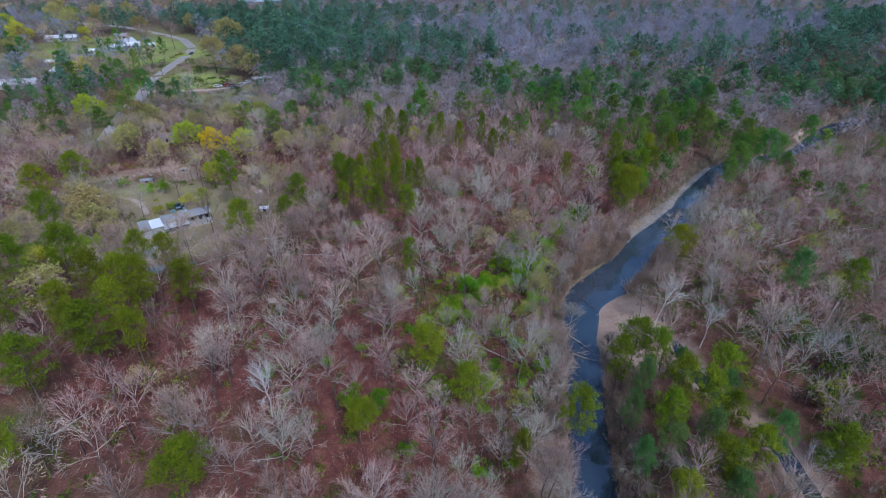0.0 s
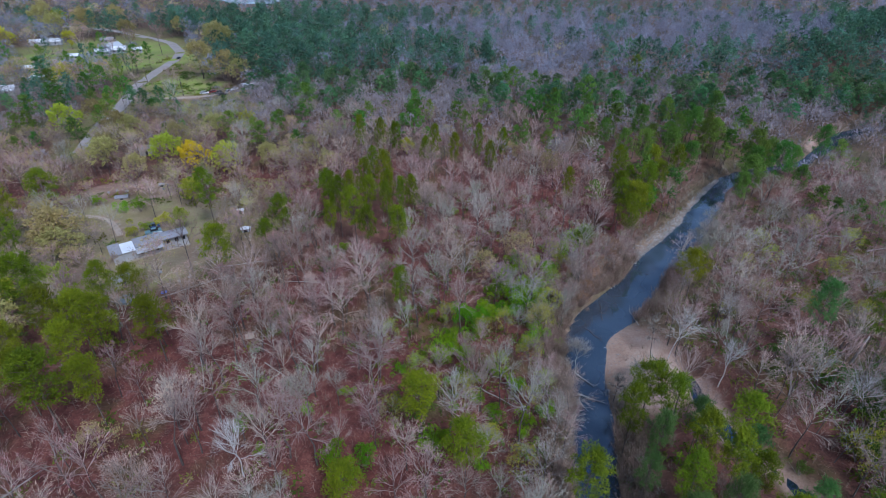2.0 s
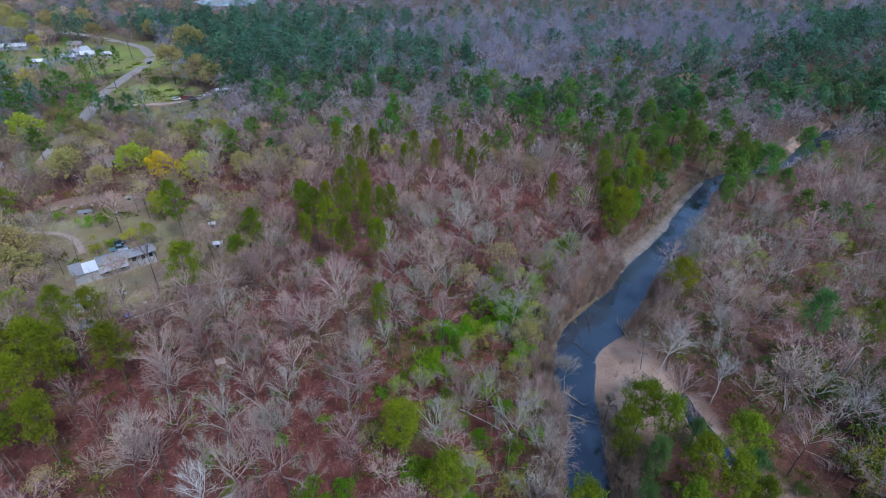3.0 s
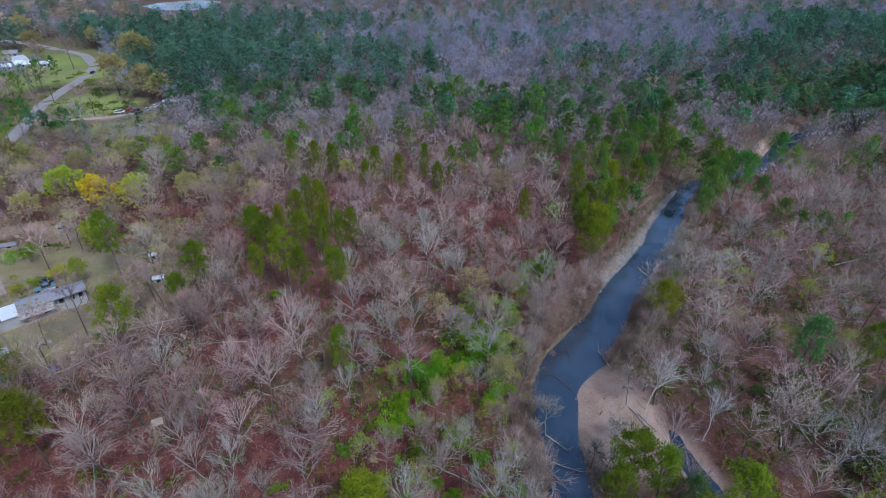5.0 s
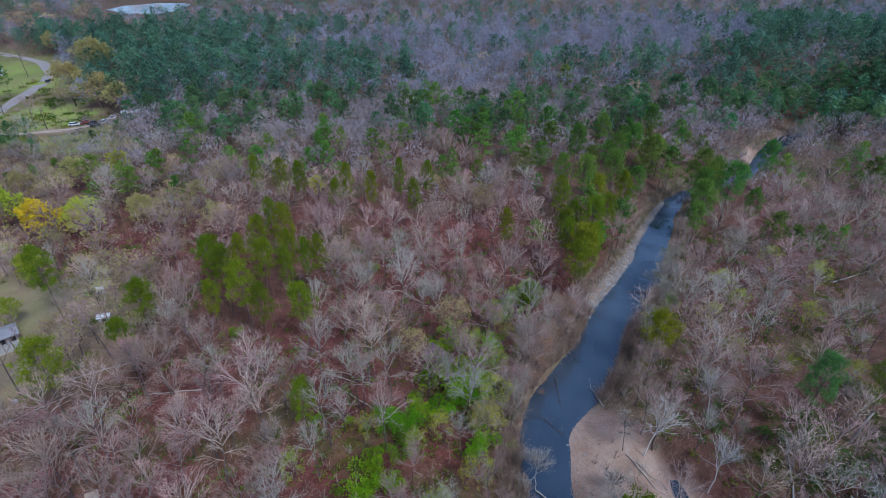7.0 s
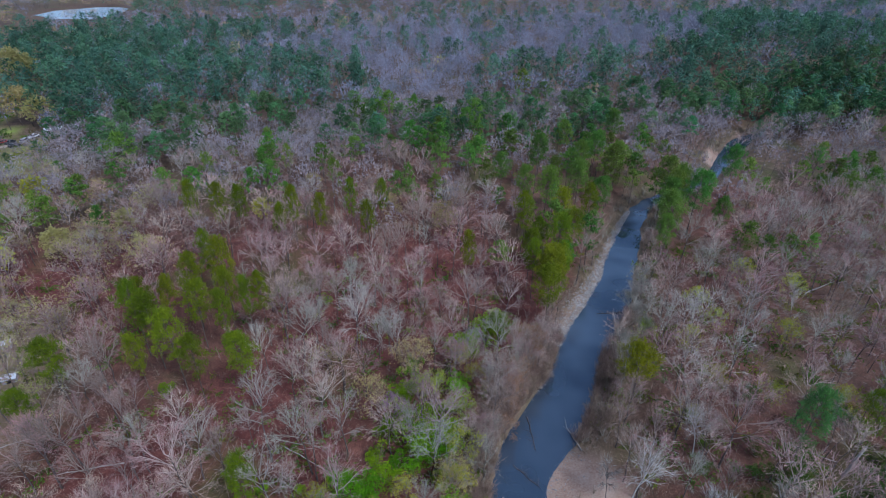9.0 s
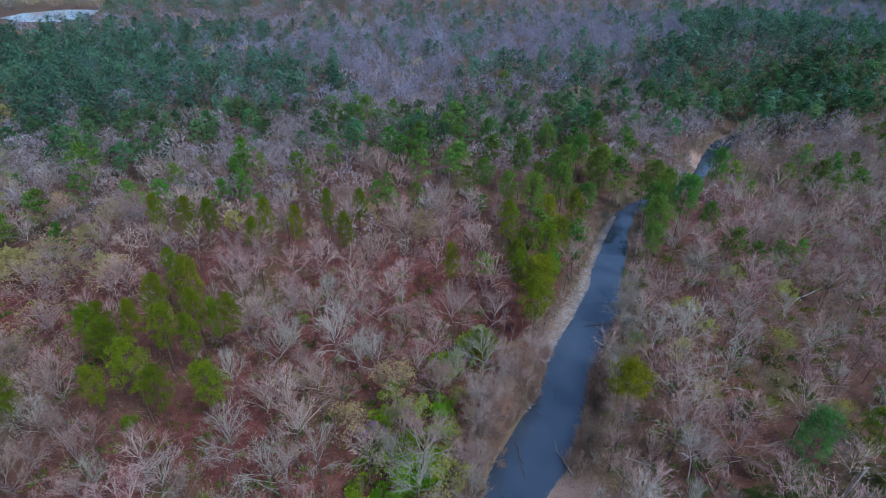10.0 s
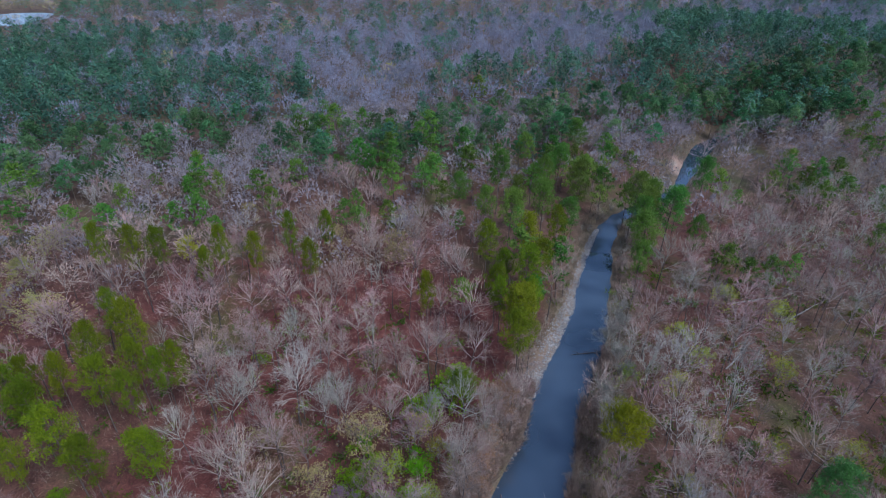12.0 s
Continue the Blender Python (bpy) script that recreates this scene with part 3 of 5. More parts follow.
        br_a.append(t0), br_b.append(t1), br_w.append(np.full(len(k), (0.05, 0.06, 0.085)[level]))
    base_at, tip_at, widths = np.concatenate(br_a), np.concatenate(br_b), np.concatenate(br_w)
    wood.append(blades(base_at, tip_at, widths, r))
    fine = widths < (0.0651, 0.07, 0.09)[level]
    a0, a1 = base_at[fine], tip_at[fine]
    k = np.repeat(np.arange(len(a0)), (3, 2, 1)[level])
    t0 = a0[k] + (a1 - a0)[k] * r.uniform(0.25, 1.0, (len(k), 1))
    td = unit(unit(a1 - a0)[k] * 0.6 + outward(t0) * 0.6 + r.normal(size=(len(k), 3)) * (0.6, 0.65, 0.8)[level])
    t1 = t0 + td * r.uniform(0.5, 1.15, (len(k), 1)) * (0.9, 1.0, 1.3)[level]
    twigs = blades(t0, t1, np.full(len(k), (0.037, 0.06, 0.13)[level]), r)
    if level:
        # the twig ends, seen from afar as a fine closed dome
        count, length, width = ((70, 0.95, 0.13), (130, 0.95, 0.34))[level - 1]
        out = unit(r.normal(size=(count, 3)) + (0, 0, 0.35))
        lumps = 0.86 + 0.1 * np.sin(3.1 * out[:, :1] * 2 + seed) * np.cos(2.7 * out[:, 1:2] * 2 - seed) + r.uniform(-0.1, 0.1, (count, 1))
        foot = heart + out * half * lumps
        way = unit(out * 0.55 + (0, 0, 0.5) + r.normal(size=(count, 3)) * 0.45)
        side = unit(np.cross(way, out + r.normal(size=(count, 3)) * 0.3)) * width / 2
        ends = np.stack([foot - side, foot + side, foot + way * length * r.uniform(0.6, 1.2, (count, 1))], 1).reshape(-1, 3)
        twigs = join([twigs, (ends, np.arange(3 * count).reshape(-1, 3))])
    return stem, join(wood), twigs


def sprays(centres, radius, count, length, width, even, r):
    """Rounded clumps of needle sprays: each spray lies along its clump's rim with its flat side turned up and out."""
    c, rad = np.repeat(centres, count, 0), np.repeat(np.asarray(radius, float), count)[:, None]
    out = unit(r.normal(size=c.shape) + (0, 0, 0.45))
    out[:, 2] *= np.where(out[:, 2] < 0, 0.5, 0.8)
    start = c + out * rad * r.uniform(0.35, 0.85, (len(c), 1))
    way = unit(out * (0.7 - 0.4 * even) + r.normal(size=c.shape) * 0.6)
    face = unit(out * 0.7 + (0, 0, 0.8)) + r.normal(size=c.shape) * 0.25 * (1 - 0.6 * even)
    side = unit(np.cross(way, face)) * width / 2
    tip = start + way * length * r.uniform(0.7, 1.25, (len(c), 1))
    return np.stack([start - side, start + side, tip], 1).reshape(-1, 3), np.arange(3 * len(c)).reshape(-1, 3)


def grow_pine(seed, height, spread, level):
    """A pine with a bare lower stem and a crown of separate rounded needle clumps on boughs."""
    r = np.random.default_rng(seed)
    zs = np.linspace(0, 1, (6, 3, 2)[level])
    bend = r.normal(size=2) * 0.03 * height
    trunk = np.column_stack([bend[0] * zs**2, bend[1] * zs**2, height * 0.96 * zs - 0.4 * (zs == 0)])
    base = 0.009 * height + 0.03
    wood = [tube(trunk, base * (1 - 0.82 * zs), (6, 3, 3)[level])]
    low = (r.uniform(0.4, 0.52), r.uniform(0.36, 0.5), r.uniform(0.2, 0.34))[level]
    boughs = (42, 18, 15)[level]
    centres, sizes = [], []
    for i in range(boughs):
        f = ((i + r.uniform(0, 1)) / boughs) ** 0.8
        u = low + (0.97 - low) * f
        p = np.array([np.interp(u, zs, trunk[:, k]) for k in range(3)])
        wide = (spread - 0.9) * max(0.1, math.sin(math.pi * (0.24 + 0.74 * f)) ** 0.8) * r.uniform(0.55, 1.12) * (0.65 if f < 0.12 else 1.0)
        a = i * 2.4 + r.uniform(-0.6, 0.6)
        d = np.array([math.cos(a), math.sin(a), 0.15 + 0.5 * f])
        if level == 0 or (level == 1 and i % 2 == 0):
            wood.append(tube(np.array([p, p + d * wide * 0.5 + (0, 0, -0.08), p + d * wide]), (0.05, 0.035, 0.015), 3))
        big = r.uniform(0.75, 1.25)
        centres.append(p + d * wide), sizes.append(big)
        if level < 2 and (wide > 1.6 or i % 2):
            across = np.array([-d[1], d[0], 0]) * r.normal() * 0.3 * wide
            centres.append(p + d * wide * r.uniform(0.45, 0.7) + across + (0, 0, 0.15)), sizes.append(0.85 * big)
    centres.append(trunk[-1] - (0, 0, 0.5)), sizes.append(0.9)
    length, width, count, even = ((0.55, 0.155, 52, 0.3), (0.72, 0.43, 20, 0.6), (0.85, 0.6, 11, 0.9))[level]
    if level == 2:
        # the close-set needles along the stem
        for u in (0.3, 0.55, 0.8):
            centres.append(np.array([np.interp(low + u * (1 - low), zs, trunk[:, k]) for k in range(3)])), sizes.append(1.3)
    return join(wood), sprays(np.array(centres), np.array(sizes) * (1.12, 1.15, 1.4)[level], count, length, width, even, r)


def grow_leaves(twigs, seed, count, size, width):
    """Small young leaves scattered at the ends of a tree's twigs."""
    r = np.random.default_rng(seed)
    ends = twigs[0].reshape(-1, 3, 3)[:, 2]
    at = ends[r.integers(0, len(ends), count)] + r.normal(size=(count, 3)) * 0.22
    return blades(at, at + unit(r.normal(size=(count, 3)) + (0, 0, 0.3)) * size * r.uniform(0.6, 1.4, (count, 1)), np.full(count, width), r)


def grow_bush(seed, leaves, width_ratio=1.0):
    """A rounded evergreen bush of several uneven clumps, one metre in radius."""
    r = np.random.default_rng(seed)
    lumps = r.normal(size=(9, 3)) * (0.48, 0.48, 0.22) + (0, 0, 0.75)
    which = r.integers(0, 9, leaves)
    n = unit(r.normal(size=(leaves, 3)))
    n[:, 2] = np.where(n[:, 2] < -0.3, -n[:, 2], n[:, 2])
    at = lumps[which] + n * r.uniform(0.25, 0.45, (leaves, 1))
    at[:, 2] = np.maximum(at[:, 2], 0.02)
    leaf = blades(at, at + unit(n + r.normal(size=n.shape) * 0.6) * 0.1, np.full(leaves, 0.065), r)
    stems = join([tube(np.array([(0.05 * i, 0, -0.1), l * (0.6, 0.6, 0.6), l]), (0.03, 0.02, 0.01), 3) for i, l in enumerate(lumps)])
    return stems, leaf


def grow_sapling(seed):
    """A bare sapling with a few fine twigs, three metres tall."""
    r = np.random.default_rng(seed)
    n = 16
    z = r.uniform(0.3, 2.8, n)
    a = r.uniform(0, 6.28, n)
    base = np.column_stack([0.06 * z, 0 * z, z])
    tip = base + np.column_stack([np.cos(a), np.sin(a), r.uniform(0.3, 1.1, n)]) * r.uniform(0.4, 1.0, (n, 1))
    return join([tube(np.array([(0, 0, -0.2), (0.18, 0, 3.2)]), (0.035, 0.01), 3), blades(base, tip, np.full(n, 0.05), r)])


def spot(x, y, turn=0.0, size=1.0, tall=None, lean=0.0):
    z = float(ground(x, y))
    return pose(x, y, z, lean, 0, turn) @ Matrix.Diagonal((size, size, tall or size, 1))


class Grove:
    """Single trees of one kind: the first of each shape is built, the rest are copies of it."""

    def __init__(self, name, shapes, mats, labels, category, group, names=("trunk", "crown")):
        self.name, self.shapes, self.mats, self.labels, self.category, self.group, self.names = name, shapes, mats, labels, category, group, names
        self.first, self.count = {}, 0

    def plant(self, x, y, size, tall=None, shape=None, label=None, lean=0.0):
        k = self.count % len(self.shapes) if shape is None else shape
        turn = (self.count * 137.5) % 360
        m = spot(x, y, turn, size, tall, lean)
        self.count += 1
        if k in self.first:
            ob = copy_thing(self.first[k], m)
        else:
            ob = self.first[k] = empty(self.name, m, "", self.category, self.group)
            for part_name, (v, t), mat in zip(self.names, self.shapes[k], self.mats):
                child = new(part_name, mesh_of(part_name, v, t, [mat]))
                child.parent = ob
        ob.matrix_basis = m
        return tagged(ob, label or self.labels[self.count % len(self.labels)])


def mass(name, shapes, mats, where, label, category):
    """One joined wood of many trees: where is an array of x, y, size, tall, each given one of the shapes at random."""
    where = np.asarray(where, float)
    pick = rng.integers(0, len(shapes), len(where))
    vs, ts, ms, tints, n = [], [], [], [], 0
    ground_z = ground(where[:, 0], where[:, 1])
    for k, shape in enumerate(shapes):
        w = where[pick == k]
        if not len(w):
            continue
        a = rng.uniform(0, 6.283, len(w))
        c, s = np.cos(a)[:, None], np.sin(a)[:, None]
        tone = rng.uniform(0, 1, len(w))
        for j, (v, t) in enumerate(shape):
            x = (v[None, :, 0] * c - v[None, :, 1] * s) * w[:, 2:3] + w[:, 0:1]
            y = (v[None, :, 0] * s + v[None, :, 1] * c) * w[:, 2:3] + w[:, 1:2]
            z = v[None, :, 2] * w[:, 3:4] + ground_z[pick == k][:, None]
            vs.append(np.stack([x, y, z], 2).reshape(-1, 3))
            ts.append((t[None] + (np.arange(len(w)) * len(v))[:, None, None] + n).reshape(-1, 3))
            ms.append(np.full(len(w) * len(t), j))
            tints.append(np.repeat(tone, len(v)))
            n += len(w) * len(v)
    return tagged(new(name, mesh_of(name, np.concatenate(vs), np.concatenate(ts), mats, np.concatenate(ms), np.concatenate(tints))), label, category, kind="stuff")


# pines that stand out one by one: x, y, crown width
PINES_CREEK = [(5, 71.5, 7.4), (12.4, 58, 4), (23.3, 66.2, 7.1), (39.6, 85.9, 8.2), (43.1, 82.4, 6.8), (34.7, 79.8, 6), (54.7, 78.9, 7.8), (47.7, 68.2, 6.9), (43.5, 71, 6.9), (51.5, 66.8, 5.2), (43.2, 55.4, 7.9), (39.6, 65.1, 6.6), (51.6, 59, 6.7), (36.5, 50.8, 6),
               (64.8, 58, 8.3), (-2.7, 81.3, 8.2), (-8.2, 113.2, 5), (94.5, 103.5, 6.5)]
PINES_ISLAND = [(46, 78, 5), (37, 73.5, 5), (33.5, 68, 4.4), (38, 60.5, 5.6), (45, 62, 5.6), (51.5, 71, 5), (46.5, 57.5, 5.6), (44.3, 50, 5.4), (56, 60.5, 4.8), (33, 58, 4.4)]
PINES_SLOPE = [(-71.8, 68.8, 8.7), (-37.5, 50, 8.3), (-63.7, 52.2, 5.5), (-70.2, 97.4, 8.6), (-55.4, 96.8, 7.4), (-71, 107, 6.2), (-64.5, 108, 6.2), (-88.1, 106.7, 9.5), (-93.5, 97.4, 9.5), (-78.6, 88.2, 7.1), (-75.1, 96.3, 7.2), (-64.5, 77, 8.8),
               (-71.5, 81.8, 6.6), (-83.4, 81.8, 8.4), (-113, 138.7, 8.4), (-103.8, 126.6, 7.7), (-52, 122.5, 7.6), (-65.1, 152.7, 7.1), (-115, 157.2, 8.6), (-42.7, 131.3, 4.8), (-40.9, 140.3, 6.4), (-58.6, 79.7, 6.2), (-66.2, 87.3, 6.7), (-63.9, 93.2, 6.8)]
PINES_GROVE = [(-32.7, 165.2, 5.7), (-27.1, 162, 5.5), (-23.5, 167.9, 6.9), (-21.5, 160.1, 8), (-17.8, 173.3, 7.8), (-22.3, 179.8, 5.4), (-16, 164, 6), (-11.4, 160.2, 4.1), (-8.5, 159.6, 3.4), (-32.3, 158.5, 8), (-28.5, 153.3, 7), (-23, 145.8, 8.5), (-19.2, 141.9, 6.3),
               (-10.3, 140, 8.2), (-15.1, 154.7, 5.1), (-29.3, 145.1, 5.6), (-27.3, 197.7, 5.8), (-20, 195.5, 6.6), (-14.7, 195.4, 6.6), (-4.6, 186.2, 4.4), (-1.2, 190.1, 3.8), (5.6, 191.2, 5.6), (18, 187, 6.1), (14.1, 194.9, 5), (23.4, 198.7, 4.4), (40.7, 167.3, 5.2)]
PINES_GROVE = [(x + 0.04 * (y - 130), y - 0.15 * (y - 130), wide) if y < 182 and x < 0 else (x, y, wide) for x, y, wide in PINES_GROVE]
PINES_BANK = [(55.5, 151, 8), (60, 159.5, 7), (66, 171.5, 7.5), (57, 168, 6), (74, 187, 7), (65.7, 218.1, 7), (78.9, 220.6, 9), (72.7, 196.7, 8), (61.1, 184.3, 6.5), (62.5, 176.4, 5.6), (58.3, 156.7, 8.2), (56.4, 163.2, 4.8), (65.1, 164.2, 5.2), (71.4, 174.4, 6.4), (83.3, 188.3, 6.3), (88.6, 193.5, 8.2), (86.9, 204.4, 8.6), (100.8, 209, 8.2), (111.2, 223.9, 8),
              (120.8, 245.4, 9), (97.3, 239.6, 7.2), (104.6, 179.1, 10), (116.3, 185.3, 9), (112.5, 188.8, 7.1), (119.4, 177.3, 5.9), (95.8, 168.7, 6), (140.9, 201.2, 7.6), (127.5, 194.9, 6), (80, 208, 7), (92, 216, 8), (70, 207, 7), (104, 228, 8), (113, 197, 8.5), (108, 187, 8), (121, 199, 7)]
PINES_NORTH = [(-55.1, 240.9, 11), (-10.8, 251.2, 6.3), (-10.5, 227.1, 5.6), (-7.4, 213.5, 6.5), (-13.4, 212.1, 6.4), (-26.5, 228.2, 6.3), (-3.2, 230.8, 4.6), (7.7, 227.5, 7.3), (11.1, 215.7, 5.7), (32.9, 212.4, 4.8), (36.7, 281.4, 9), (29.7, 266.6, 9), (45.4, 275, 8.5), (53.2, 261.1, 9),
               (62.7, 257.2, 9), (65.1, 247.1, 8), (55.8, 224.4, 8.5), (48, 237.3, 8.5), (58.7, 213.2, 6.7), (38.9, 242.8, 8.5), (77.8, 250.8, 9), (69, 263, 9), (50, 248, 8), (24, 268, 8), (104.5, 305.2, 11)]
PINES_HAMLET = [(-232.3, 343, 7), (-217, 381.4, 7), (-175, 353, 7), (-187.2, 306.7, 7.5), (-247.6, 328.4, 7.5), (-281, 369.6, 7), (-206, 352, 6), (-146, 264, 7), (-149, 274, 6.5), (-143, 250, 7), (-139, 238, 7), (-147, 243, 6), (-135, 226, 6), (-176, 339, 8.5), (-170, 309.7, 8.2), (-164, 282, 8.7), (-189.8, 331.6, 8.1), (-199.8, 316.7, 7.9), (-207.5, 302.9, 9.7), (-182.3, 272.7, 10), (-246.4, 324, 10), (-176.4, 296.4, 7.3), (-166, 252.1, 11), (-160, 264, 9), (-251.8, 339.6, 8.9), (-267.7, 347.9, 9.3)]
GREEN_BUSHES = [(19.2, 134.5, 3), (22.4, 127.2, 4.2), (21.9, 120.7, 3.4), (15.6, 125.9, 3), (9.8, 114.1, 3.8), (22, 109.1, 3), (5.7, 117.1, 2.7), (0.2, 102.1, 3.6), (39.5, 147.6, 4.8), (34.8, 145.7, 4), (21.8, 138.4, 3), (18.2, 133.7, 3), (30, 133, 3.4), (21.5, 142.1, 2.5),
                (27, 129, 2.4), (17, 119, 2.5), (-17.9, 72.9, 3.2), (-12, 74.7, 3), (-14.5, 71, 2.6), (-29.8, 75.4, 1.5), (-24.1, 84.9, 1.8), (-35.4, 80.3, 2), (-17.9, 90, 1.7), (0.1, 100.7, 3), (-1.2, 77.5, 3.4), (1.5, 80, 2.6), (9.7, 115.1, 3.4), (6.6, 116.5, 3), (20.2, 123.1, 4.4), (24.6, 121.1, 3.6), (21.3, 108, 2.8), (5.3, 102.3, 2.6), (5.8, 95.8, 3), (11.3, 87.3, 2.4), (35, 145.9, 3.6), (4.2, 108.1, 2.8), (7.8, 89.9, 2.4), (17.2, 85.3, 2.2), (16.7, 82.1, 2), (25, 124, 3.2), (19, 128, 3.2), (13, 118, 3), (8, 110, 2.6), (4, 106, 2.8), (24, 116, 2.6), (5, 167.7, 2), (12, 121, 2.4), (-26.4, 141.9, 2.2), (-107, 167, 2.2), (-92, 164, 3), (-97, 163, 2.2)]
GREEN_EAST = [(81.9, 84, 4), (79.2, 76.1, 5), (77.7, 70.5, 5), (83.8, 93, 4), (82.2, 101.4, 3), (91.3, 94.9, 4.5), (75.5, 103.8, 2.6), (60.9, 55, 4), (90, 85.5, 4.5), (72, 118, 2.2), (68, 108, 2), (88, 120, 2.6), (-134.6, 268, 5), (-145, 330, 4), (-124, 312, 3), (97, 100, 4), (70, 64, 4), (85.2, 105, 4), (79.3, 102.1, 2.6), (85.8, 86.9, 4), (91.4, 93.7, 3.4), (78.6, 108.4, 2.4), (70.7, 111.5, 2), (65.3, 75.8, 2), (76, 92, 2.4), (100, 112, 3), (72, 98, 2)]
GREEN_LIME = [(75.2, 76.2, 4.2), (83.9, 84.2, 3), (-86.8, 148.6, 2.4), (-80, 153.5, 2.6), (-84, 151, 2)]
YOUNG_LEAF = [(-287, 387, 15), (-302, 476, 15), (-285, 485, 12), (-199, 307, 10), (-332, 442, 14), (-262, 420, 10), (-95.5, 191.5, 10.7), (-71.2, 187, 9.4), (-151.1, 227.5, 11.5), (-76, 166.5, 7), (-87.6, 116.2, 8.4), (-74.1, 150.6, 5), (-97, 111.5, 7), (-70, 104.3, 4), (-78.5, 229, 8), (-10.9, 206.9, 5.7)]
TAN_LEAF = [(-121.6, 221.1, 9.5), (-115.9, 191.4, 9.7), (-99, 213.8, 8), (-100.4, 136, 11), (-127.5, 225.1, 10), (-87.2, 96.7, 9.2), (-102, 182.2, 7), (-88, 222, 8), (-95, 130, 9),
              (-110, 148, 8), (-100, 138, 7), (-112, 118, 9), (-145, 240, 9), (-120, 200, 8), (-60, 192, 7), (-46, 205, 6)]
PALE_LEAF = [(-318, 485, 16), (-140, 387, 14), (-201, 467, 11), (-106, 246.5, 7.5), (-270, 500, 13), (22, 138.2, 9), (41.2, 190.8, 9), (-38.1, 183.7, 9), (4.8, 143.3, 7), (3.9, 223.7, 5.5), (39.6, 196, 9), (26.4, 200.5, 8), (-55.1, 72.2, 6), (-117, 326, 13), (-136, 334, 15), (-146, 384, 16), (-108, 318, 11), (-302, 455, 16), (-284, 443, 14), (-274, 468, 16), (-285, 386, 14), (-262, 341, 12), (-226, 431, 12), (-98, 112, 8), (24, 113, 7), (12, 132, 7)]
GOLD_TREE = (-83.0, 187.0)
REDBUD = (16.3, 128.4)

pine_shapes = [grow_pine(100 + i, 16.4 + 1.2 * (i % 3), 4.9, 0) for i in range(6)]
pine_mid = [grow_pine(120 + i, 17.0, 4.6, 1) for i in range(6)]
pine_far = [grow_pine(140 + i, 16.5, 4.3, 2) for i in range(6)]
bare_shapes = [grow_bare(200 + i, 14.0 + 1.3 * (i % 4), 4.3 + 0.5 * (i % 3), 0) for i in range(12)]
bare_mid = [grow_bare(230 + i, 15.0, 4.2 + 0.4 * (i % 3), 1) for i in range(10)]
bare_far = [grow_bare(260 + i, 13.0, 4.6, 2) for i in range(8)]
LEAFED = ("trunk", "limbwork", "crown", "foliage")
leafing = []
for i in range(4):
    bare_i = grow_bare(280 + i, 11.0, 4.2, 1)
    leafing.append((*bare_i, grow_leaves(bare_i[2], 300 + i, 1400, 0.3, 0.2)))
leafy = [(*shape[:3], grow_leaves(shape[2], 320 + i, 2200, 0.5, 0.36)) for i, shape in enumerate(leafing)]
leafing_mid = []
for i in range(4):
    bare_i = grow_bare(285 + i, 11.0, 4.4, 1)
    leafing_mid.append((*bare_i, grow_leaves(bare_i[2], 305 + i, 320, 0.4, 0.26)))
leafing_far = []
for i in range(3):
    bare_i = grow_bare(290 + i, 11.0, 4.4, 2)
    leafing_far.append((*bare_i, grow_leaves(bare_i[2], 310 + i, 110, 0.8, 0.5)))
bush_shapes = [grow_bush(330 + i, 1350) for i in range(4)]

pines = Grove("pine_tree", pine_shapes, (PINE_BARK, NEEDLES), ["tall pine with a clumped green crown above a bare trunk", "straight green pine rising over the leafless trees"], "tree", "pines")
placed = []
pines_beyond = Grove("pine_tree", pine_mid, (PINE_BARK, NEEDLES_MID), ["green pine among leafless trees beyond the creek bend", "slim green pine in the bare forest"], "tree", "pines")
bank_pines = Grove("pine_tree", pine_shapes, (PINE_BARK, NEEDLES), ["yellow-green pine on the creek bank above pale rocks"], "tree", "pines")
bend_pines = Grove("pine_tree", pine_shapes, (PINE_BARK, NEEDLES_MID), ["full green pine standing over the creek bend"], "tree", "pines")
island_pines = Grove("pine_tree", pine_shapes, (PINE_BARK, NEEDLES_SOFT), ["soft green pine in a close stand beside the creek"], "tree", "pines")
for grove, group_of in ((pines, PINES_CREEK), (island_pines, PINES_ISLAND), (pines, PINES_SLOPE), (pines, PINES_GROVE), (bank_pines, PINES_BANK), (pines_beyond, PINES_NORTH), (pines_beyond, PINES_HAMLET)):
    for x, y, wide in group_of:
        if group_of is PINES_BANK:
            grove = bank_pines if y < 190 and x < 95 else bend_pines
        size = max(0.5, wide / (8.6 if group_of is PINES_BANK else 8.4 if grove is pines_beyond else 10.6 if group_of is PINES_GROVE else 8.6 if group_of in (PINES_CREEK, PINES_ISLAND) else 8.0))
        grove.plant(x, y, size, min(1.1, 0.7 + 0.35 * size) * (1.12 if group_of is PINES_BANK else 1.18 if group_of is PINES_GROVE else 1.0) * rng.uniform(0.94, 1.08))
        placed.append((x, y, wide * (1.6 if group_of is PINES_BANK else 1.15)))
        if group_of is PINES_GROVE and y < 182:
            placed.append((x + 0.5, y - 4.5, wide * 1.1))
pines.plant(-15, 66.5, 0.78, 0.55, label="low spreading green pine over red leaf litter")
placed.append((-15, 66.5, 8))
island_pines.plant(81.5, 104, 0.75, 1.22)
pines.plant(41.5, 144.5, 0.85, 0.6, label="broad low green pine behind the creek bank")
placed.append((41.5, 144.5, 9))
placed.append((81.5, 104, 7))
golden_pine = Grove("pine_tree", pine_shapes, (PINE_BARK, NEEDLES_GOLD), ["full yellow-olive pine standing at the water"], "tree", "pines")
golden_pine.plant(64, 125.5, 0.98, 0.98)
placed.append((64, 125, 14))
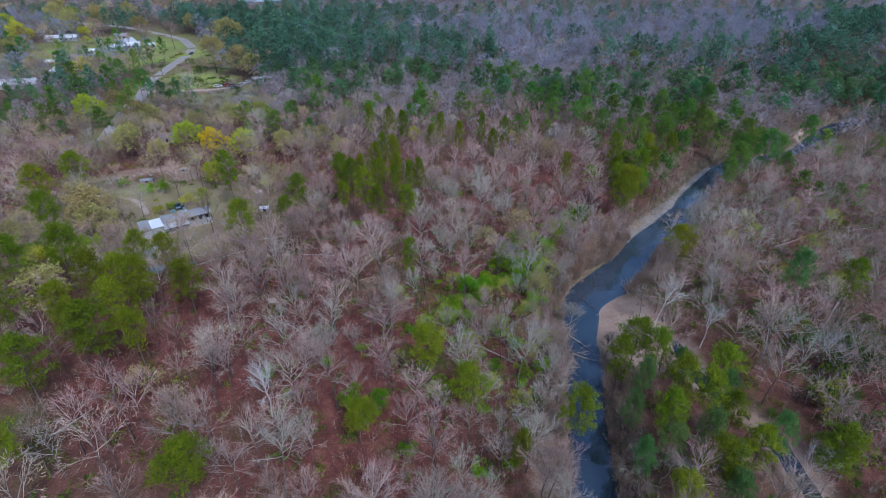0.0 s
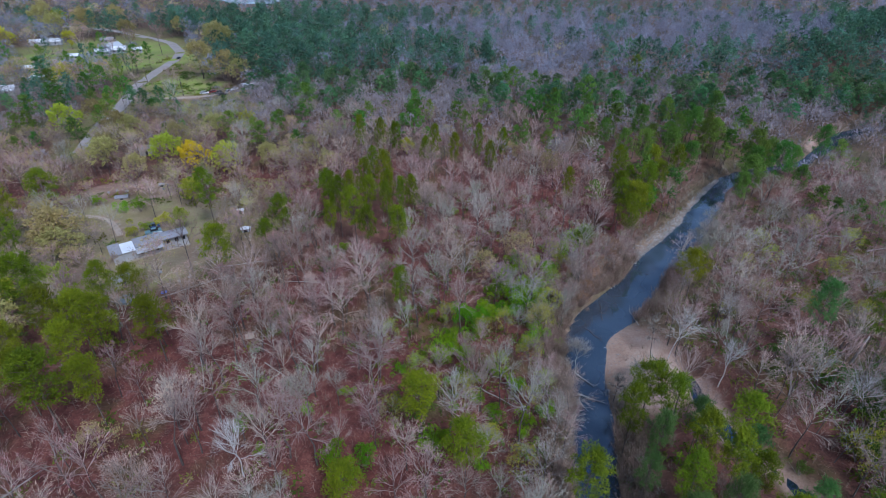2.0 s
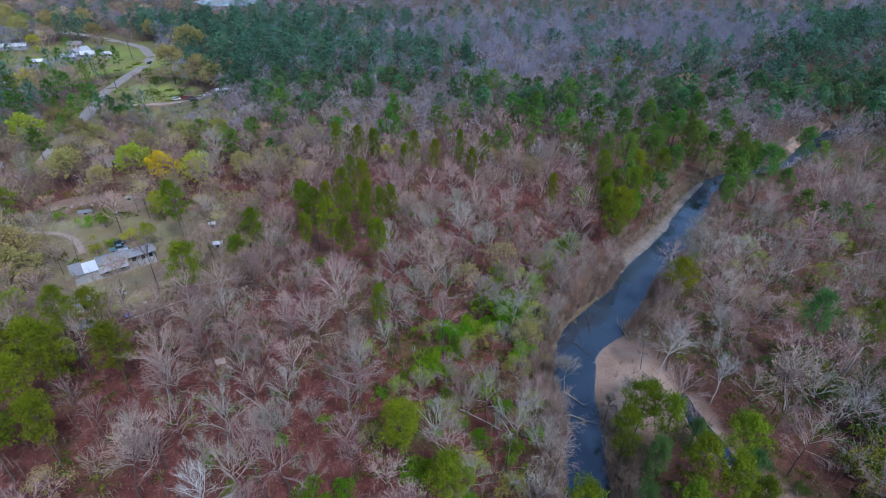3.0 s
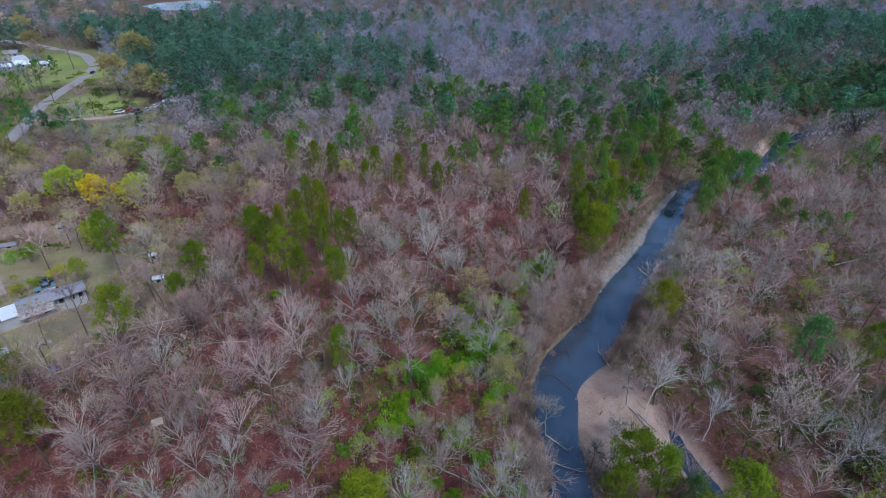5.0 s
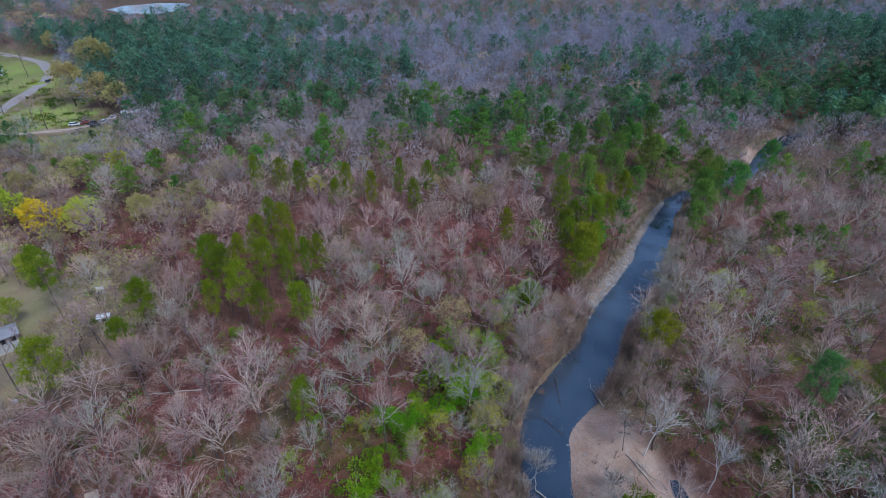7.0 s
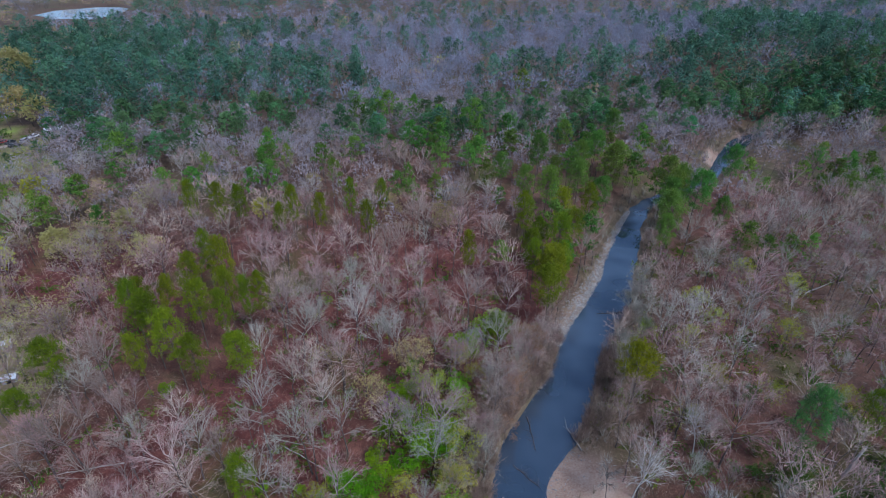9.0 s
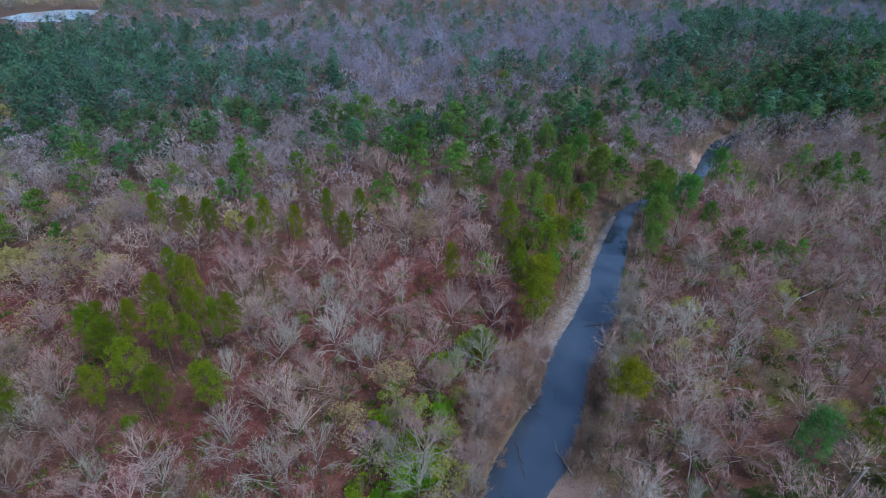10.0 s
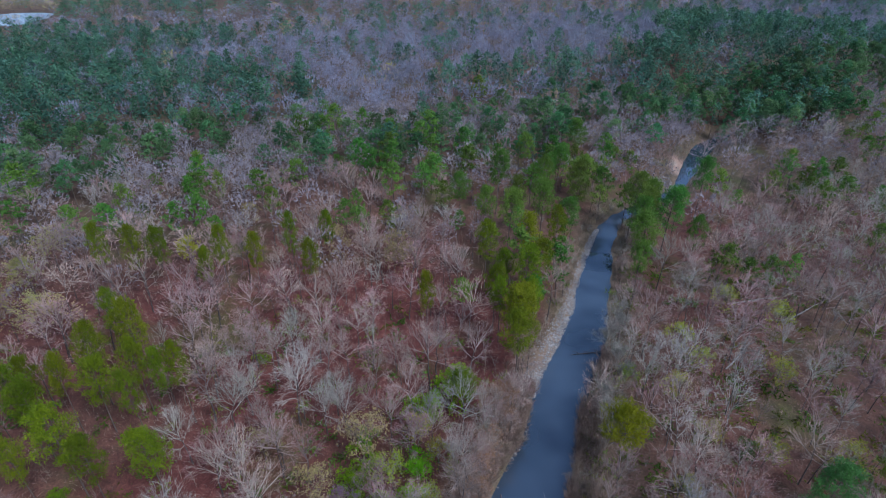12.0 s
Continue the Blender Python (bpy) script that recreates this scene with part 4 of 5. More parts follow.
bushes = Grove("green_bush", bush_shapes, (BARK, LEAF_GREEN), ["dense bright green evergreen bush under bare trees"], "bush", "evergreen bushes", ("stem", "foliage"))
sown = np.random.default_rng(64)
GREEN_BUSHES += [(sown.normal(8, 11), sown.uniform(60, 128), sown.uniform(1.0, 2.3)) for _ in range(26)]
GREEN_BUSHES = [b for b in GREEN_BUSHES if b[0] < 23 or b[1] > 106]
for x, y, wide in GREEN_BUSHES:
    bushes.plant(x, y, wide * 0.85, wide * rng.uniform(0.9, 1.3))
brambles = Grove("evergreen_shrub", bush_shapes, (BARK, LEAF_DULL), ["dull green evergreen shrub in brown brush"], "bush", "evergreen shrubs", ("stem", "foliage"))
for x, y, wide in GREEN_EAST:
    brambles.plant(x, y, wide * 0.85, wide * rng.uniform(0.8, 1.2))
limes = Grove("green_bush", bush_shapes, (BARK, LEAF_YELLOW), ["bushy shrub in bright lime green leaf"], "bush", "evergreen bushes", ("stem", "foliage"))
for x, y, wide in GREEN_LIME:
    limes.plant(x, y, wide * 0.9, wide * 1.1)
leafers = Grove("leafing_tree", leafy, (TRUNK, BARK, TWIG, LEAF_YELLOW), ["tree with fresh yellow-green spring leaves"], "tree", "leafing trees", LEAFED)
for x, y, wide in YOUNG_LEAF:
    leafers.plant(x, y, wide / 9, 0.12 + wide / 10.5 * rng.uniform(0.9, 1.1))
    placed.append((x, y, wide))
tan = Grove("budding_tree", leafy, (TRUNK, BARK, TWIG, LEAF_PALE), ["tree hazed over with tan young leaf"], "tree", "budding trees", LEAFED)
for x, y, wide in TAN_LEAF:
    tan.plant(x, y, wide / 8.3, 0.1 + wide / 9.5 * rng.uniform(0.9, 1.1))
    placed.append((x, y, wide))
soft = Grove("leafing_tree", leafing, (TRUNK, PALE_TWIG, PALE_TWIG, LEAF_YELLOW), ["slight tree with a haze of yellow-green leaves"], "tree", "leafing trees", LEAFED)
for x, y, wide in [(27, 118, 6), (28.5, 125, 6), (25, 132, 6.5), (31, 139, 5), (24, 112, 6), (33, 133, 5), (10, 108, 5), (16, 112, 5), (20, 101, 5.5), (13, 97, 5), (6, 90, 5.5), (18, 88, 5), (9, 79, 5), (-4, 95, 5), (2, 112, 5), (-10, 106, 5), (15, 74, 5), (-8, 84, 5), (22, 94, 4.5), (92, 147, 6), (82, 135.7, 5.5), (81, 124, 5), (119, 146, 6), (93, 141, 5), (104, 131, 6), (75, 141, 5), (88, 118, 5), (112, 156, 6), (98, 112, 6), (70, 116, 4.5)]:
    soft.plant(x, y, wide / 8.5, wide / 8)
    placed.append((x, y, wide))
budding = Grove("budding_tree", leafing, (TRUNK, BARK, TWIG, LEAF_PALE), ["tree with sparse pale tan-green buds"], "tree", "budding trees", LEAFED)
full = Grove("budding_tree", leafy, (TRUNK, BARK, TWIG, LEAF_PALE), ["broad tree covered in tan-green young leaf"], "tree", "budding trees", LEAFED)
for x, y, wide in PALE_LEAF:
    (full if wide >= 11 else budding).plant(x, y, wide / 8.5, wide / 8.5 * rng.uniform(0.85, 1.05))
    placed.append((x, y, wide))
rusty = Grove("rusty_bush", leafing, (TRUNK, BARK, TWIG, LEAF_RUST), ["low rust-coloured budding tree on the creek bank"], "tree", "rusty trees", LEAFED)
for x, y, wide in [(46.4, 139.6, 6.5), (43, 134.4, 5.3), (41, 131, 5), (49, 142.5, 5), (38, 127, 4.5), (36.5, 123.5, 4.5), (47, 137, 5), (51.5, 145, 4.5)]:
    rusty.plant(x, y, wide / 8.5, wide / 8)
    placed.append((x, y, wide))
gold = Grove("golden_tree", leafy, (TRUNK, BARK, TWIG, LEAF_GOLD), ["rounded tree covered in golden yellow blossom"], "tree", "", LEAFED)
gold.plant(-83, 186, 1.12, 1.12)
redbud = Grove("redbud_tree", leafing, (TRUNK, BARK, TWIG, PURPLE), ["small tree with purple spring blossom"], "tree", "", LEAFED)
redbud.plant(*REDBUD, 0.5, 0.75)
placed += [(*GOLD_TREE, 10), (*REDBUD, 5)]
placed = np.array(placed)


def pine_share(x, y):
    """How much of the wood is pine."""
    d, _ = along(RIVER, x, y)
    w = wobble(x, y, 30, 9.0)
    share = np.maximum.reduce([0.92 * blob(x, y, -62, 358, 86, 78, 0.7), 0.3 * blob(x, y, -58, 290, 80, 36, 0.8), 0.92 * blob(x, y, -165, 455, 110, 55), 0.8 * blob(x, y, -8, 335, 48, 52, 0.9), 0.8 * blob(x, y, -110, 480, 140, 45), 0.97 * blob(x, y, 236, 300, 68, 56, 0.5), 0.9 * blob(x, y, 310, 345, 75, 75, 0.5), 0.75 * blob(x, y, 140, 330, 45, 24),
                               0.6 * blob(x, y, 55, 256, 42, 22), 0.75 * ((d < 0) & (d > -30)) * blob(x, y, 96, 202, 60, 56), 0.8 * ((d > 0) & (d < 22)) * blob(x, y, 122, 196, 26, 20), 0.6 * blob(x, y, 114, 246, 18, 22), 0.5 * blob(x, y, 165, 285, 26, 24), 0.6 * blob(x, y, -182, 238, 46, 38), 0.35 * blob(x, y, 105, 275, 60, 30), 0.85 * blob(x, y, -120, 690, 70, 60)])
    back = np.where((y > 450) | (x > 230), 0.2 + 0.62 * ease((wobble(x, y, 45, 2.0) + wobble(x, y, 120, 5.0)) * 1.2 - 0.35), 0.05 + np.where(y > 230, 0.45, 0.22) * ease(wobble(x, y, 17, 4.4) * 2 - 0.2))
    return np.maximum(share * (0.85 + 0.3 * w), back)


def open_wood(x, y):
    """Where the tall wood stands open over brush."""
    d, _ = along(RIVER, x, y)
    return np.maximum.reduce([0.62 * blob(x, y, 18, 118, 17, 26), 0.55 * blob(x, y, 6, 88, 14, 24), 0.15 * (d > 0) * blob(x, y, 78, 78, 45, 36), 0.4 * blob(x, y, -45, 66, 46, 22), 0.85 * (d > 0) * (d < 30) * blob(x, y, 158, 224, 32, 24), 0.7 * (d <= 0) * (d > -11) * blob(x, y, 152, 234, 30, 22), 0.17 + 0 * x])


def scatter(spacing, lo_y, hi_y, seed):
    """Uneven points over the valley between two distances, out to a little past the view."""
    r = np.random.default_rng(seed)
    ys = np.arange(lo_y, hi_y, spacing)
    out = []
    for y in ys:
        xs = np.arange(-42 - 0.76 * y, 30 + 1.14 * y, spacing)
        out.append(np.column_stack([xs + r.uniform(-0.48, 0.48, len(xs)) * spacing, y + r.uniform(-0.48, 0.48, len(xs)) * spacing]))
    p = np.concatenate(out)
    clear = grown_zone(p[:, 0], p[:, 1])[0]
    if spacing > 5:
        clear = np.maximum(clear, open_wood(p[:, 0], p[:, 1]))
    return p[(r.uniform(0, 1, len(p)) > clear)], r


# the nearer wood
near, r0 = scatter(5.15, 40, 300, 11)
gap = np.min(np.hypot(near[:, None, 0] - placed[None, :, 0], near[:, None, 1] - placed[None, :, 1]) - placed[None, :, 2] * 0.5, axis=1)
near = near[gap > 0]
share = pine_share(near[:, 0], near[:, 1])
is_pine = r0.uniform(0, 1, len(near)) < np.where((near[:, 1] > 195) | (near[:, 0] > 50) & (near[:, 1] > 158), share, 0.0)
size = (0.5 + 0.66 * r0.uniform(0, 1, len(near)) ** 0.8) * np.where((near[:, 0] < -95) & (near[:, 1] > 215), 0.62, 1.0)
# a stretch along the flight line is set out tree by tree
order = np.hypot(near[:, 0] - 10, (near[:, 1] - 98) / 1.2)
single = np.zeros(len(near), bool)
single[[i for i in np.argsort(order) if not is_pine[i]][:250]] = True
bare_kinds = [Grove("bare_tree", bare_shapes, mats, labels, "tree", "leafless trees", LEAFED[:3]) for mats, labels in (
    ((TRUNK, BARK, TWIG), ["leafless hardwood with a spreading grey-mauve crown", "bare deciduous tree with fine grey-brown twigs"]),
    ((TRUNK, PALE_TWIG, PALE_TWIG), ["leafless tree with upswept pale grey-green branches", "bare pale-barked tree with a domed crown"]),
    ((TRUNK, BARK, RED_TWIG), ["bare oak with russet brown twigs", "leafless tree with reddish twigs over leaf litter"]))]
pale_here = 0.12 + 0.28 * (along(RIVER, near[:, 0], near[:, 1])[0] > 0) * (near[:, 1] > 105) + 0.3 * blob(near[:, 0], near[:, 1], 12, 105, 26, 60)
draw = r0.uniform(0, 1, len(near))
kind = np.where(draw < pale_here, 1, np.where(draw < pale_here + 0.42, 2, 0))
for i in np.nonzero(single)[0]:
    bare_kinds[kind[i]].plant(near[i, 0], near[i, 1], size[i], 0.3 + 0.65 * size[i] * r0.uniform(0.85, 1.1))
for i, (x, y, wide) in enumerate([(-190, 343, 12), (-208, 399.5, 12), (-138.5, 299, 11), (-121, 264, 10), (-214, 333, 11), (-239, 324, 9), (-189, 399.5, 12), (-136, 333, 10), (-148.6, 284, 9), (-220, 363.6, 11), (-255, 372, 10), (-262, 398, 11), (-245, 412, 11)]):
    bare_kinds[(0, 2, 0, 1)[i % 4]].plant(x, y, wide / 9.5, wide / 10.5)
# small trees over the undercut bank, at the water's edge
for i in range(44):
    a, b = RIVER[7 + i % 7], RIVER[8 + i % 7]
    c = a + r0.uniform(0, 1) * (b - a)
    d = unit((b - a)[:2])
    off = c[2] + r0.uniform(1.2, 4.5)
    bare_kinds[(0, 2, 2)[i % 3]].plant(c[0] - d[1] * off, c[1] + d[0] * off, r0.uniform(0.4, 0.65), r0.uniform(0.4, 0.7))
rest = ~single & ~is_pine
leaf_part = (r0.uniform(0, 1, len(near)) < 0.5 * blob(near[:, 0], near[:, 1], -112, 175, 72, 85)) & rest
rest &= ~leaf_part


def table(p, s, r):
    return np.column_stack([p, s, 0.25 + 0.7 * s * r.uniform(0.85, 1.12, len(p))])


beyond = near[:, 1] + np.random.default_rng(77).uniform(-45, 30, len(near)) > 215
for k, (name, mats, label) in enumerate((("bare_woods", (TRUNK_MASS, BARK_MASS, TWIG_MASS), "leafless grey-mauve hardwood forest on reddish leaf litter"),
                                        ("pale_bare_woods", (TRUNK_MASS, PALE_TWIG_MASS, PALE_TWIG_MASS), "pale-branched leafless trees through the forest"),
                                        ("russet_bare_woods", (TRUNK_MASS, BARK_MASS, RED_TWIG_MASS), "leafless trees with russet twigs through the forest"))):
    these = rest & ~beyond & (kind == k)
    mass(name, bare_mid, mats, table(near[these], size[these], r0), label, "trees")
mass("bare_woods_beyond", bare_far, (TRUNK_MASS, BARK_MASS, TWIG_HALF_HAZED), table(near[rest & beyond], size[rest & beyond] * 1.1, r0), "leafless forest beyond the creek bend, greyed for haze", "trees")
mass("young_leaf_woods", leafing_mid, (TRUNK_MASS, BARK_MASS, TWIG_MASS, LEAF_PALE_MASS), table(near[leaf_part], size[leaf_part], r0), "scattered trees in fresh yellow-green leaf", "trees")
nearer = is_pine & (near[:, 1] < 245)
mass("pine_woods", pine_mid, (PINE_BARK_MASS, NEEDLES_MID_MASS), table(near[nearer], size[nearer] * 0.95, r0), "dense green pines mixed into the bare forest", "trees")
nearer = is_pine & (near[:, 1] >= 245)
mass("pine_woods_beyond", pine_mid, (PINE_BARK_MASS, NEEDLES_HALF_HAZED), table(near[nearer], size[nearer], r0), "green pines mixed into the forest beyond the bend", "trees")
behind = np.column_stack([r0.uniform(-90, 90, 120), r0.uniform(-60, 43, 120)])
behind = behind[(np.abs(along(RIVER, behind[:, 0], behind[:, 1])[0]) > 8) & (np.abs(along(SIDE, behind[:, 0], behind[:, 1])[0]) > 5)]
mass("bare_woods_downstream", bare_far, (TRUNK_MASS, TWIG_MASS, TWIG_MASS), table(behind, r0.uniform(0.6, 1.2, len(behind)), r0), "leafless trees along the lower creek", "trees")
# the far woods, thinning in detail with distance
far_a, r1 = scatter(8.0, 300, 520, 12)
far_b, r2 = scatter(13.5, 520, 930, 13)
far_p = np.concatenate([far_a, far_b])
far_s = np.concatenate([r1.uniform(0.9, 1.35, len(far_a)), r2.uniform(1.3, 1.8, len(far_b))])
far_t = np.where(far_p[:, 1] > 520, far_s * 0.7, far_s)
far_pine = r1.uniform(0, 1, len(far_p)) < pine_share(far_p[:, 0], far_p[:, 1])
far_leaf = ~far_pine & (r1.uniform(0, 1, len(far_p)) < np.where(far_p[:, 0] < -120, 0.3, 0.03))
stand, r4 = scatter(6.3, 150, 560, 15)
stand = stand[r4.uniform(0, 1, len(stand)) < np.where(stand[:, 1] < 245, 0.4, 1.1) * (pine_share(stand[:, 0], stand[:, 1]) - 0.45)]
closer = stand[:, 1] < 245
mass("pine_belt", pine_mid, (PINE_BARK_MASS, NEEDLES_MID_MASS), table(stand[closer], r4.uniform(0.7, 1.15, closer.sum()), r4), "close belt of green pines along the creek bank", "trees")
stand = stand[~closer]
stand_s = r4.uniform(0.8, 1.4, len(stand))
far_bare = ~far_pine & ~far_leaf
outer = far_p[:, 1] > 520
bare_dim = []
for stem, limbs, twigs in bare_far:
    some = twigs[0].reshape(-1, 3, 3)[::3].copy()
    some[:, :2] += 0.6 * (some[:, :2] - some[:, :2].mean(1, keepdims=True))
    few = limbs[0][len(limbs[0]) % 3:].reshape(-1, 3, 3)[::2].reshape(-1, 3)
    bare_dim.append((stem, (few, np.arange(len(few)).reshape(-1, 3)), (some.reshape(-1, 3), np.arange(3 * len(some)).reshape(-1, 3))))
mass("far_bare_woods", bare_far, (TRUNK_MASS, TWIG_HAZED, TWIG_HAZED), np.column_stack([far_p, far_s, far_t])[far_bare & ~outer], "distant leafless grey-mauve forest, tinted for haze", "trees")
mass("farthest_bare_woods", bare_dim, (TRUNK_MASS, TWIG_HAZED, TWIG_HAZED), np.column_stack([far_p, far_s, far_t])[far_bare & outer], "grey-mauve forest on the horizon, tinted for haze", "trees")
mass("far_pine_woods", pine_far, (PINE_BARK_MASS, NEEDLES_HAZED), np.vstack([np.column_stack([far_p, far_s, far_t])[far_pine], np.column_stack([stand, stand_s, stand_s])]), "distant green pine forest, tinted blue for haze", "trees")
mass("far_leaf_woods", leafing_far, (TRUNK_MASS, BARK_MASS, TWIG_MASS, LEAF_PALE_MASS), np.column_stack([far_p, far_s, far_t])[far_leaf], "distant trees in pale young leaf", "trees")
# saplings and brush under the trees
under, r3 = scatter(2.9, 42, 215, 14)
under = under[r3.uniform(0, 1, len(under)) < 0.55]
mass("undergrowth", [(grow_sapling(400 + i),) for i in range(8)], (BRUSH_MASS,), table(under, r3.uniform(0.5, 1.5, len(under)), r3), "thin bare saplings and brown brush on the forest floor", "brush")


def grow_tangle(seed, count, tall, width):
    """A low tangle of dry stalks or leaves about a metre across."""
    r = np.random.default_rng(seed)
    base = r.normal(size=(count, 3)) * (0.55, 0.55, 0)
    base[:, 2] = r.uniform(0, tall * 0.5, count)
    return blades(base, base + unit(r.normal(size=(count, 3)) + (0, 0, 0.6)) * tall * r.uniform(0.6, 1.3, (count, 1)), np.full(count, width), r)


low, r5 = scatter(2.6, 42, 190, 16)
d_low, _ = along(RIVER, low[:, 0], low[:, 1])
green_here = np.clip(0.3 + 0.4 * (wobble(low[:, 0], low[:, 1], 9, 8.0) > 0.35) + 0.6 * blob(low[:, 0], low[:, 1], 14, 105, 26, 44) + 0.25 * (d_low > 0) * blob(low[:, 0], low[:, 1], 95, 110, 70, 75), 0, 1.0)
olive = r5.uniform(0, 1, len(low)) < 0.55 * green_here
mass("dry_brush", [(grow_tangle(430 + i, 14, 0.8, 0.055),) for i in range(6)], (BRUSH_MASS,), table(low[~olive], r5.uniform(0.6, 1.5, (~olive).sum()), r5), "dry brown stalks and fallen twigs over leaf litter", "brush")
mass("olive_brush", [(grow_tangle(440 + i, 34, 0.55, 0.22),) for i in range(6)], (OLIVE_MASS,), table(low[olive], r5.uniform(0.7, 2.0, olive.sum()), r5), "low olive green briars on the forest floor", "brush")

# bare shrubs: tangles on the floodplain and along both banks
def grow_shrub(seed):
    """A bare shrub of many stems fanning from one foot, three metres tall."""
    r = np.random.default_rng(seed)
    n = 9
    a, tilt = np.arange(n) * 2.4, r.uniform(0.1, 0.75, n)
    d = np.column_stack([np.cos(a) * np.sin(tilt), np.sin(a) * np.sin(tilt), np.cos(tilt)])
    tip = d * r.uniform(2.0, 3.4, (n, 1))
    k = np.repeat(np.arange(n), 6)
    foot = tip[k] * r.uniform(0.35, 0.95, (len(k), 1))
    ends = foot + unit(d[k] + r.normal(size=(len(k), 3)) * 0.5) * r.uniform(0.5, 1.2, (len(k), 1))
    return join([blades(tip * 0 + (0, 0, -0.1), tip, np.full(n, 0.085), r), blades(foot, ends, np.full(len(k), 0.055), r)])


shrubs, r6 = scatter(3.6, 44, 215, 61)
d_shrub, w_shrub = along(RIVER, shrubs[:, 0], shrubs[:, 1])
edge = np.abs(d_shrub) - w_shrub
chance = np.maximum.reduce([0.5 * (d_shrub > 0) * (edge < 80) * (shrubs[:, 1] < 140), 0.8 * (edge < 9), 0.7 * blob(shrubs[:, 0], shrubs[:, 1], 14, 108, 22, 46), 0.16 + 0 * edge])
shrubs = shrubs[r6.uniform(0, 1, len(shrubs)) < chance]
which = r6.uniform(0, 1, len(shrubs)) < 0.35
shrub_shapes = [(grow_shrub(460 + i),) for i in range(8)]
rim, r7 = [], np.random.default_rng(62)
for k in range(900):
    i = r7.integers(1, len(RIVER) - 4)
    a, b = RIVER[i], RIVER[i + 1]
    c = a + r7.uniform(0, 1) * (b - a)
    d = unit((b - a)[:2])
    left = k % 2
    off = (c[2] + r7.uniform(0.5, 5.0)) * (1 if left else -1)
    x, y = c[0] - d[1] * off, c[1] + d[0] * off
    if (left and 148 < y < 205 and off < c[2] + 3.6) or (not left and 90 < y < 119):
        continue
    rim.append((x, y))
rim = np.array(rim)
for x, y, n, spread in ((47, 103, 16, 5), (44, 96, 12, 4), (41, 92, 12, 4)):
    rim = np.vstack([rim, r7.normal(size=(n, 2)) * spread * (0.6, 1.0) + (x, y)])
shrubs = np.vstack([shrubs, rim])
which = np.concatenate([which, r7.uniform(0, 1, len(rim)) < 0.4])
fringe, r8 = [], np.random.default_rng(63)
for k in range(1150):
    i = r8.integers(1, 15)
    a, b = RIVER[i], RIVER[i + 1]
    c = a + r8.uniform(0, 1) * (b - a)
    d = unit((b - a)[:2])
    left = k % 3
    off = (c[2] + 0.2 + 4.4 * r8.uniform(0, 1) ** 1.5) * (1 if left else -1)
    x, y = c[0] - d[1] * off, c[1] + d[0] * off
    if not (left and y > 150) and (left or not 88 < y < 120):
        fringe.append((x, y))
fringe = np.array(fringe)
dense = [(join([grow_shrub(480 + i), grow_shrub(490 + i)]),) for i in range(6)]
mass("bank_brush", dense, (BRUSH_MASS,), np.column_stack([fringe, r8.uniform(0.5, 1.1, len(fringe)), r8.uniform(0.6, 1.45, len(fringe))]), "dense brown brush hanging over the creek's edge", "brush")
mass("brown_thicket", shrub_shapes, (BRUSH_MASS,), table(shrubs[~which], r6.uniform(0.35, 0.95, (~which).sum()), r6), "tangled brown bare shrubs on the floodplain", "brush")
mass("grey_thicket", shrub_shapes, (PALE_TWIG_MASS,), table(shrubs[which], r6.uniform(0.35, 0.95, which.sum()), r6), "pale grey bare shrubs along the creek banks", "brush")


# ---- creek details ----
def stone(seed):
    """A rough, rounded stone of about one metre."""
    r = np.random.default_rng(seed)
    bm = bmesh.new()
    bmesh.ops.create_icosphere(bm, subdivisions=1, radius=0.5)
    for v in bm.verts:
        v.co *= r.uniform(0.7, 1.2)
        v.co.z *= 0.55
    bmesh.ops.triangulate(bm, faces=bm.faces)
    v, t = np.array([x.co[:] for x in bm.verts]), np.array([[x.index for x in f.verts] for f in bm.faces])
    bm.free()
    return v, t


stones = [stone(500 + i) for i in range(8)]
line = []
rr = np.random.default_rng(51)
for k in range(2600):
    i = rr.integers(13, 19)
    u = rr.uniform(0, 1)
    a, b = RIVER[i], RIVER[i + 1]
    c = a + u * (b - a)
    d = unit((b - a)[:2])
    off = c[2] + rr.uniform(-0.4, 4.0 - 0.05 * max(0.0, c[1] - 160)) * rr.uniform(0.5, 1)
    line.append((c[0] - d[1] * off, c[1] + d[0] * off, *(rr.uniform(0.15, 0.65) * np.array([1, 1]))))
line = np.array([p for p in line if 147 < p[1] < 208])
mass("rock_bank", [(s,) for s in stones], (ROCK_MASS,), line, "pale broken rock along the creek's edge", "rocks")
# washed gravel round the rim of the sand bar
gravel = np.column_stack([rr.uniform(32, 60, 6000), rr.uniform(84, 122, 6000)])
d_gravel, w_gravel = along(RIVER, gravel[:, 0], gravel[:, 1])
e_gravel = d_gravel - w_gravel
gravel = gravel[(e_gravel > -0.3) & (rr.uniform(0, 1, 6000) < np.exp(-np.clip(e_gravel, 0, 99) / 1.6)) & (e_gravel < 7)][:900]
mass("gravel", [(s,) for s in stones], (ROCK_MASS,), np.column_stack([gravel, rr.uniform(0.12, 0.34, len(gravel)), rr.uniform(0.12, 0.34, len(gravel))]), "pale washed pebbles round the sand bar's edge", "gravel")
boulders = Grove("boulder", [(s,) for s in stones], (ROCK,), ["pale grey boulder at the water's edge"], "rock", "boulders", ("stone",))
